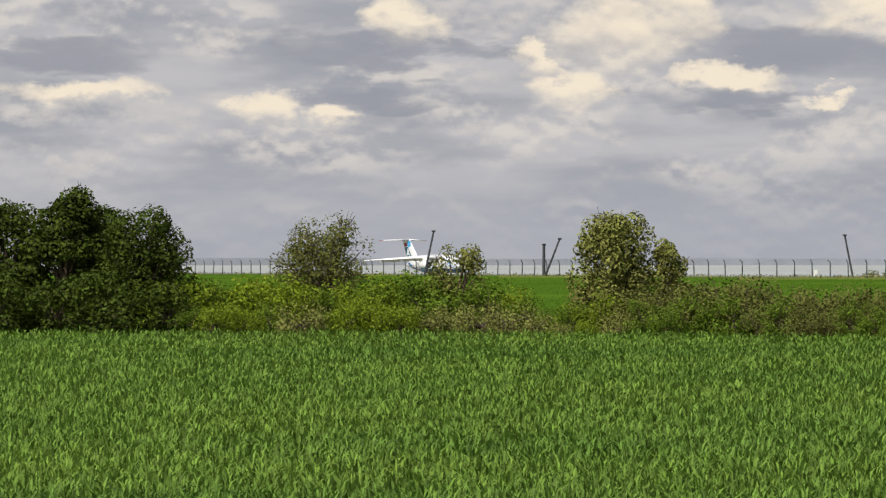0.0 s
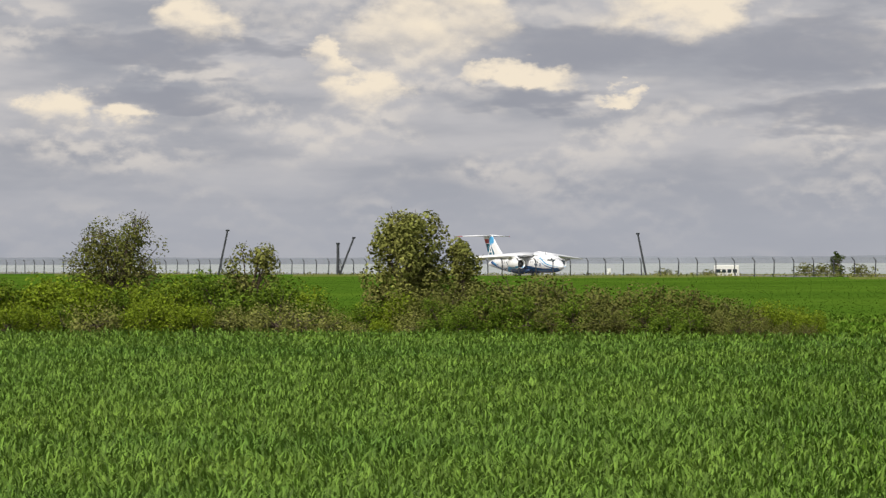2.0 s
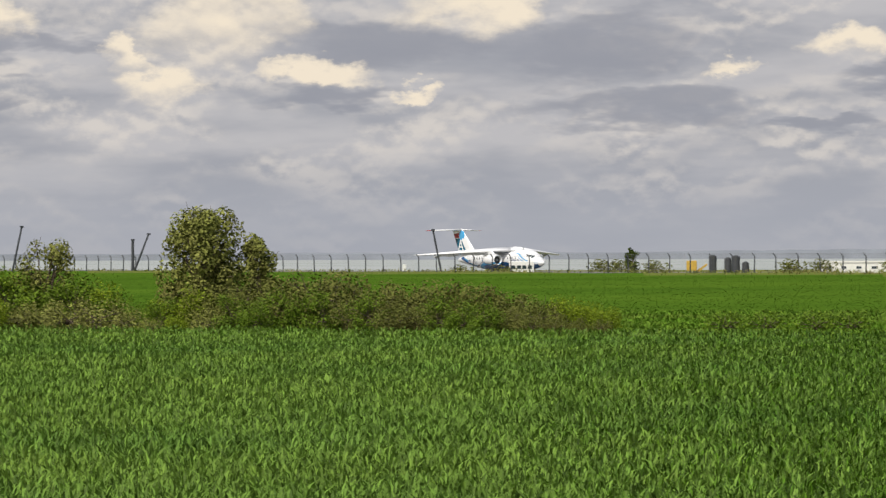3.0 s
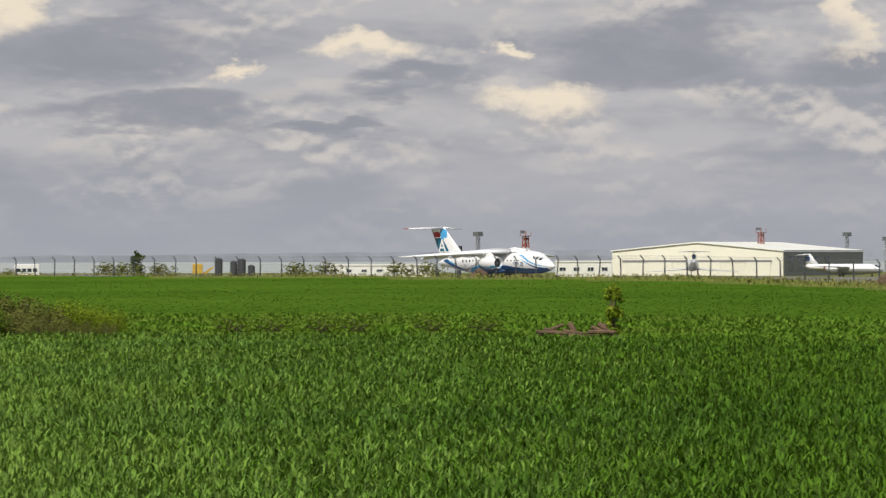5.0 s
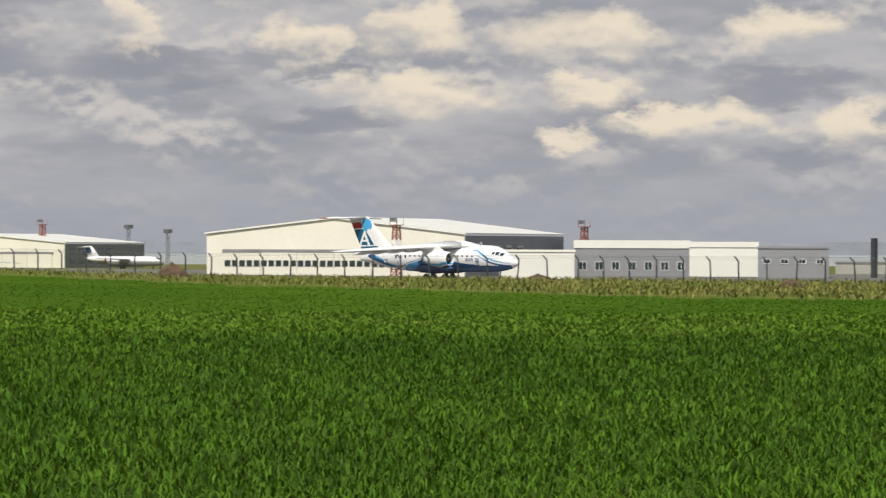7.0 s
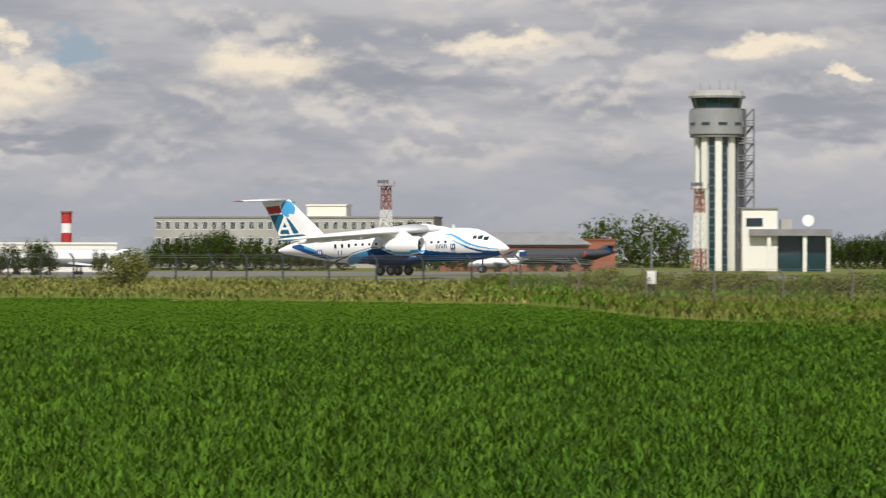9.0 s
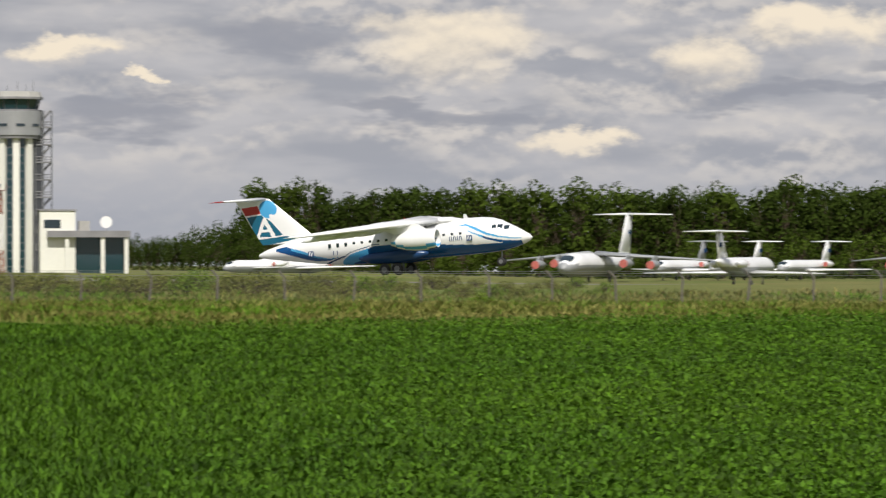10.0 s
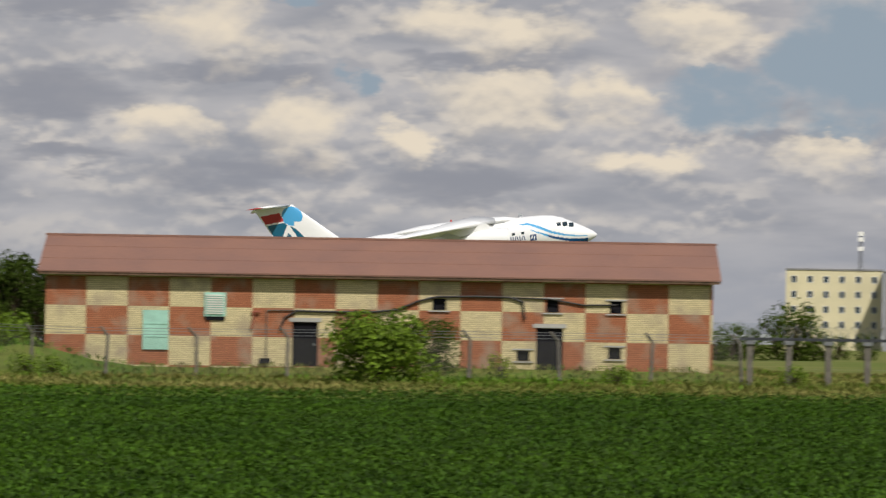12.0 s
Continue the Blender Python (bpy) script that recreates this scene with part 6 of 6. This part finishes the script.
def build_masts():
    for b, d, top in ((-883.8, 900, 6.1), (-830.5, 1020, 6.6), (-750.4, 670, 7.3), (-707.8, 760, 6.8), (-533, 830, 15.2), (-461.9, 770, 14.7), (-202.9, 700, 13.5)):
        build_mast(b, d, (EYE - land(b, d)) + (top / 1000 * d) - 1.2)
    for b, d, top in ((-894.6, 1100, 4.8), (-811.1, 1250, 4.6), (-802.2, 1250, 3.6)):
        p = ground_at(b, d)
        h = (EYE - p.z) + top / 1000 * d
        ob = thing("lattice_mast", Matrix.Translation(p), "far grey lattice floodlight mast", "mast", "floodlight masts")
        bm = bmesh.new()
        for x in (-0.35, 0.35):
            for y in (-0.35, 0.35):
                tube(bm, (x, y, 0), (x * 0.8, y * 0.8, h), 0.1, n=4)
        for k in range(8):
            tube(bm, (-0.35, -0.35, h * k / 8), (0.33, -0.33, h * (k + 1) / 8), 0.06, n=4)
            tube(bm, (0.35, -0.35, h * k / 8), (-0.33, -0.33, h * (k + 1) / 8), 0.06, n=4)
        part("frame", bm, M["steel"], ob)
        part("platform", boxed(-1.0, -0.8, h, 1.0, 0.8, h + 1.1), M["steel"], ob)
    r = thing("radio_mast", Matrix.Translation(at(94.5, 940, 15.6)), "thin grey rooftop radio mast", "mast")
    bm = bmesh.new()
    for x, y in ((-0.4, -0.3), (0.4, -0.3), (0, 0.4)):
        tube(bm, (x, y, 0), (x * 0.4, y * 0.4, 8.1), 0.09, n=4)
    for k in range(6):
        tube(bm, (-0.4, -0.3, 1.3 * k), (0.3, -0.2, 1.3 * k + 1.3), 0.05, n=4)
    part("lattice", bm, M["steel"], r)
    for z in (4.2, 6.2, 7.4):
        part("antenna_panel", boxed(-0.6, -0.55, z, 0.6, -0.35, z + 0.9), M["white"], r)


# ---- small things ----
def leaning_pole(b0, d, e0, b1, e1, label, r=0.14):
    a, c = at(b0, d, land(b0, d) - 0.3), at(b1, d, EYE + e1 / 1000 * d)
    ob = thing("leaning_pole", Matrix.Translation(a), label, "pole", "leaning poles")
    part("shaft", tube(bmesh.new(), (0, 0, 0), tuple(c - a), r * 1.3, r, 7), M["post_dark"], ob)
    part("cap", boxed(-0.22, -0.2, -0.12, 0.22, 0.2, 0.12), M["post_dark"], ob, "", False, Matrix.Translation(c - a))
    return ob


def build_clutter():
    leaning_pole(-1112, 640, 0, -1109.8, 6.73, "dark pole leaning beyond the fence", 0.13)
    leaning_pole(-1084.6, 640, 0, -1081.2, 5.0, "dark pole leaning beyond the fence", 0.13)
    leaning_pole(-1084.8, 640, 0, -1084.8, 3.7, "dark short upright pole with a crossbar", 0.2)
    leaning_pole(-1014.7, 640, 0, -1016.8, 5.78, "dark pole leaning beyond the fence", 0.13)
    leaning_pole(-899, 700, 0, -898.6, 2.4, "dark pole leaning beyond the fence", 0.3)
    s = thing("white_sign", Matrix.Translation(ground_at(-1023.3, 640)), "small white square airfield sign", "sign")
    part("board", boxed(-0.45, -0.05, 0.5, 0.45, 0.05, 1.4, bevel=0.02), M["white"], s)
    part("leg", boxed(-0.05, -0.03, -0.3, 0.05, 0.03, 0.5), M["steel"], s)
    v = thing("box_truck", facing(-996.7, 690, 0), "white box truck with a row of dark windows", "truck")
    part("body", boxed(-1.95, -1.2, 0.6, 1.95, 1.2, 2.75, bevel=0.12), M["white"], v)
    for k in range(4):
        part("window", boxed(-1.6 + 0.85 * k, -1.23, 1.55, -0.95 + 0.85 * k, -1.202, 2.1), M["glass"], v)
    for x in (-1.2, 1.2):
        for y in (-1.05, 1.05):
            wheel(v, x, y, 0.42, 0.26)
    y = thing("digger", facing(-957.5, 600, 0), "yellow earth-moving machine beyond the fence", "machine")
    part("cab", boxed(-1.1, -0.7, 0.9, 0.3, 0.7, 2.3, bevel=0.08), M["yellow"], y)
    part("boom", prism([(0.3, 1.0), (1.6, 1.9), (1.75, 1.7), (0.5, 0.7)], -0.15, 0.15), M["yellow"], y)
    part("track", boxed(-1.3, -0.9, -0.05, 1.2, 0.9, 0.7, bevel=0.15), M["black"], y)
    for b, w, h in ((-953.4, 0.55, 3.0), (-950, 0.5, 2.7), (-948.2, 0.6, 3.0), (-946, 0.5, 2.2)):
        q = thing("tank", Matrix.Translation(ground_at(b, 600)), "dark upright cylinder tank beyond the fence", "tank", "dark tanks")
        part("shell", tube(bmesh.new(), (0, 0, -0.1), (0, 0, h), w, w * 0.96, 16), M["post_dark"], q)
        part("lid", tube(bmesh.new(), (0, 0, h), (0, 0, h + 0.15), w * 0.7, w * 0.4, 16), M["post_dark"], q)
    rng = random.Random(6)
    lp = thing("log_pile", facing(-870.5, 141), "heap of rotting brown logs and boards", "log pile")
    for k in range(16):
        L = rng.uniform(0.4, 1.0)
        x, yy, a = rng.uniform(-1.1, 0.9), rng.uniform(-0.4, 0.4), rng.gauss(0, 0.4)
        z = rng.uniform(0.10, 0.40)
        part("log", tube(bmesh.new(), (x - L / 2, yy, z - a * 0.45), (x + L / 2, yy + a * 0.4, z + a * 0.45), rng.uniform(0.05, 0.1), 0.05, 7), M["dirt" if k % 3 else "log"], lp)
    for b, d, w, h in ((-894.2, 500, 1.3, 1.0), (-801.2, 400, 1.7, 1.5), (-718, 400, 1.6, 0.7), (-661, 330, 1.6, 0.7), (-490, 300, 1.6, 0.6), (-480, 300, 1.8, 0.5), (-883, 505, 0.8, 0.5)):
        bm = bmesh.new()
        n = 16
        rings = []
        for f in (1.0, 0.85, 0.6, 0.3, 0.05):
            rings.append([Vector((w * f * math.cos(a) * rng.uniform(0.8, 1.2), w * f * 0.8 * math.sin(a) * rng.uniform(0.8, 1.2), h * (1 - f) ** 0.6 * rng.uniform(0.85, 1.15) - 0.12)) for a in (2 * math.pi * k / n for k in range(n))])
        loft(rings, bm=bm)
        e = thing("earth_heap", Matrix.Translation(ground_at(b, d)), "heap of dug brown earth in the grass", "earth heap", "earth heaps")
        part("soil", bm, M["dirt"], e)
    # camera poles with cabinets
    for b, d, h in ((-105, 195, 4.45), (-472.8, 300, 4.3)):
        p = thing("camera_pole", Matrix.Translation(ground_at(b, d)), "grey pole with a camera and a white cabinet", "pole", "camera poles")
        part("shaft", tube(bmesh.new(), (0, 0, -0.2), (0, 0, h), 0.075, 0.055, 10), M["steel"], p)
        part("camera_body", boxed(-0.45, -0.1, h - 0.12, 0.05, 0.1, h + 0.05, bevel=0.02), M["metal_light"], p)
        part("bracket", boxed(-0.2, -0.05, h - 0.5, -0.05, 0.05, h - 0.35), M["metal_light"], p)
        part("cabinet", boxed(-0.28, -0.3, 0.85, 0.42, -0.08, 1.75, bevel=0.02), M["white"], p, "white steel cabinet")
        part("footing", boxed(-0.18, -0.18, -0.2, 0.18, 0.18, 0.35), M["plaster"], p)
    w = thing("cabinet", Matrix.Translation(ground_at(-246.8, 300)), "white cabinet standing in the grass", "cabinet")
    part("body", boxed(-0.45, -0.3, 0.5, 0.45, 0.3, 1.3, bevel=0.03), M["white"], w)
    part("stand", boxed(-0.3, -0.2, -0.3, 0.3, 0.2, 0.5), M["steel"], w)
    # checkered runway control van
    c = thing("checkered_van", facing(-185.8, 430, 8), "red and white checkered airfield control van", "van")
    cell = {k: finish(boxed(0, -0.03, 0, 0.58, -0.004, 0.58), "panel", M[k]) for k in ("red", "white")}
    part("body", boxed(-2.4, 0, 0.25, 2.4, 2.2, 2.0, bevel=0.04), M["white"], c)
    part("cab", boxed(-2.4, 0.002, 2.02, -0.6, 2.0, 2.62, bevel=0.04), M["white"], c)
    part("cab", boxed(0.55, 0.002, 2.02, 2.4, 2.0, 2.62, bevel=0.04), M["white"], c)
    for i in range(8):
        for j in range(4):
            if j == 3 and i in (3, 4):
                continue
            if i > 5 and j < 3:
                continue
            share("panel", cell["red" if (i + j) % 2 else "white"], c, Matrix.Translation((-2.38 + 0.595 * i, 0, 0.28 + 0.585 * j)))
    for x in (-2.0, 0.9):
        part("window", boxed(x, -0.05, 2.12, x + 0.5, -0.035, 2.5), M["glass"], c)
    for x in (-1.6, 1.6):
        for yy in (0.2, 2.0):
            wheel(c, x, yy, 0.36, 0.22)
    cc = thing("small_car", facing(-196.5, 432, 0), "small white car beside the checkered van", "car")
    part("body", boxed(-1.5, -0.7, 0.3, 1.5, 0.7, 0.8, bevel=0.15), M["white"], cc)
    part("cabin", prism([(-0.9, 0.8), (-0.6, 1.25), (0.4, 1.25), (0.9, 0.8)], -0.6, 0.6), M["glass"], cc)
    for x in (-0.95, 0.95):
        for yy in (-0.62, 0.62):
            wheel(cc, x, yy, 0.29, 0.2)
    tr = thing("small_trailer", facing(-178.6, 426, 0), "low white trailer with a red end", "trailer")
    part("body", boxed(-1.2, -0.6, 0.35, 0.8, 0.6, 1.15, bevel=0.1), M["white"], tr)
    part("end_panel", boxed(0.82, -0.55, 0.35, 1.3, 0.55, 1.0, bevel=0.05), M["red"], tr)
    wheel(tr, -0.3, -0.6, 0.33, 0.2)
    wheel(tr, -0.3, 0.6, 0.33, 0.2)
    gantry = thing("red_gantry", facing(-213, 690, 0), "low rusty red steel gantry at the mast", "gantry")
    part("beam", boxed(-9, -0.1, 5.2, 7, 0.1, 5.4), M["rust"], gantry)
    for x in (-8, -4, 1, 6):
        part("leg", boxed(x - 0.08, -0.08, -0.5, x + 0.08, 0.08, 5.2), M["post"], gantry)
    # concrete frame with barbed coils, right of the brick building
    rack = thing("pipe_rack", Matrix.Translation((13.6, 196.5, 0)), "row of pale concrete posts carrying blue-capped beams and wire coils", "pipe rack")
    for k in range(6):
        x = 0.15 + 1.75 * k
        z = land(math.atan2(13.6 + x, 196.5) * 1000, 197)
        po = part("post", boxed(x - 0.13, -0.13, z - 0.3, x + 0.13, 0.13, 2.05), M["post"], rack)
        part("cap", boxed(x - 0.2, -0.2, 2.054, x + 0.2, 0.2, 2.22), M["steel"], po)
    part("beam", boxed(-0.3, -0.06, 2.23, 9.6, 0.06, 2.36), M["post_dark"], rack)
    co = bmesh.new()
    for k in range(150):
        x0, x1 = 0.062 * k, 0.062 * (k + 1)
        a0, a1 = k * 1.1, (k + 1) * 1.1
        tube(co, (x0, 0.32 * math.cos(a0), 2.62 + 0.3 * math.sin(a0)), (x1, 0.32 * math.cos(a1), 2.62 + 0.3 * math.sin(a1)), 0.018, n=3)
    part("wire_coil", co, M["steel"], rack, "coil of grey razor wire")


# ---- place everything ----
build_ground()
build_strip("runway", 366, 412, -1500, 500, 0.03, M["concrete"], "pale concrete runway across the airfield")
build_strip("apron", 470, 640, -1500, -250, 0.03, M["concrete"], "pale concrete apron before the hangars")
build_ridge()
airliner = build_airliner()
build_brick_house()
build_tower()
build_far_buildings()
build_parked()
build_masts()
build_clutter()
build_fence([(-790, 300), (-520, 300), (-400, 312), (-260, 303), (-176, 283), (-152, 284)], "long chain-link perimeter fence on dark bent posts", 1, "post_dark")
build_fence([(-127, 230), (-90, 246), (-62, 246), (-36, 206), (-15, 197), (13.4, 196.4)], "chain-link perimeter fence on bent concrete posts", 1)
build_hedgerow()
build_single_plants()
build_woods()
build_verge()
build_crop()


def motions():
    """The take-off run, rotation and climb."""
    walk(airliner, [
        (0, pose(-804.25, 400.00, -0.99, 0, -0.00, 0)), (0.8, pose(-760.75, 400.60, -0.98, 0, -0.00, 0)), (1.2, pose(-738.25, 400.90, -0.98, 0, -0.00, 0)),
        (2, pose(-687.35, 401.50, -0.97, 0, -0.00, 0)), (2.7, pose(-646.35, 402.00, -0.96, 0, -0.00, 0)), (4.3, pose(-544.05, 403.60, -0.96, 0, -0.00, 0)),
        (5, pose(-500.35, 405.00, -0.97, 0, -0.00, 0)), (5.5, pose(-470.65, 406.00, -0.98, 0, -0.00, 0)), (6, pose(-438.15, 407.00, -0.99, 0, -0.00, 0)),
        (6.5, pose(-407.15, 408.00, -1.08, 0, -0.00, 0)), (7, pose(-370.25, 405.00, -1.28, 0, -0.00, 0)), (7.5, pose(-336.55, 402.00, -1.45, 0, -0.00, 0)),
        (7.7, pose(-321.55, 399.30, -1.45, 0, -0.00, 0)), (8.5, pose(-261.18, 388.00, -1.02, 0, -0.52, 0)), (9.3, pose(-200.45, 377.70, 0.16, 0, -2.60, 0)),
        (9.5, pose(-183.76, 375.40, 0.21, 0, -3.30, 0)), (9.8, pose(-160.75, 375.00, 0.29, 0, -4.20, 0)), (10, pose(-145.95, 375.00, 0.34, 0, -4.80, 0)),
        (10.2, pose(-131.50, 375.00, 0.54, 0, -4.96, 0)), (10.5, pose(-111.07, 375.00, 0.98, 0, -5.20, 0)), (10.8, pose(-87.62, 375.00, 1.64, 0, -5.62, 0)),
        (11, pose(-73.09, 375.00, 2.16, 0, -5.90, 0)), (11.2, pose(-58.56, 375.00, 2.82, 0, -6.10, 0)), (11.5, pose(-38.08, 375.00, 3.91, 0, -6.81, 0)),
        (11.7, pose(-23.33, 375.00, 4.83, 0, -7.29, 0)), (12, pose(0.35, 375.00, 6.45, 0, -8.00, 0)),
    ])
    for leg, up in GEAR:
        walk(leg, [(0, pose(0, 0, 0)), (10.5, pose(0, 0, 0)), (10.7, pose(0, 0, up * 0.35)), (10.95, pose(0, 0, up)), (12, pose(0, 0, up))])


motions()
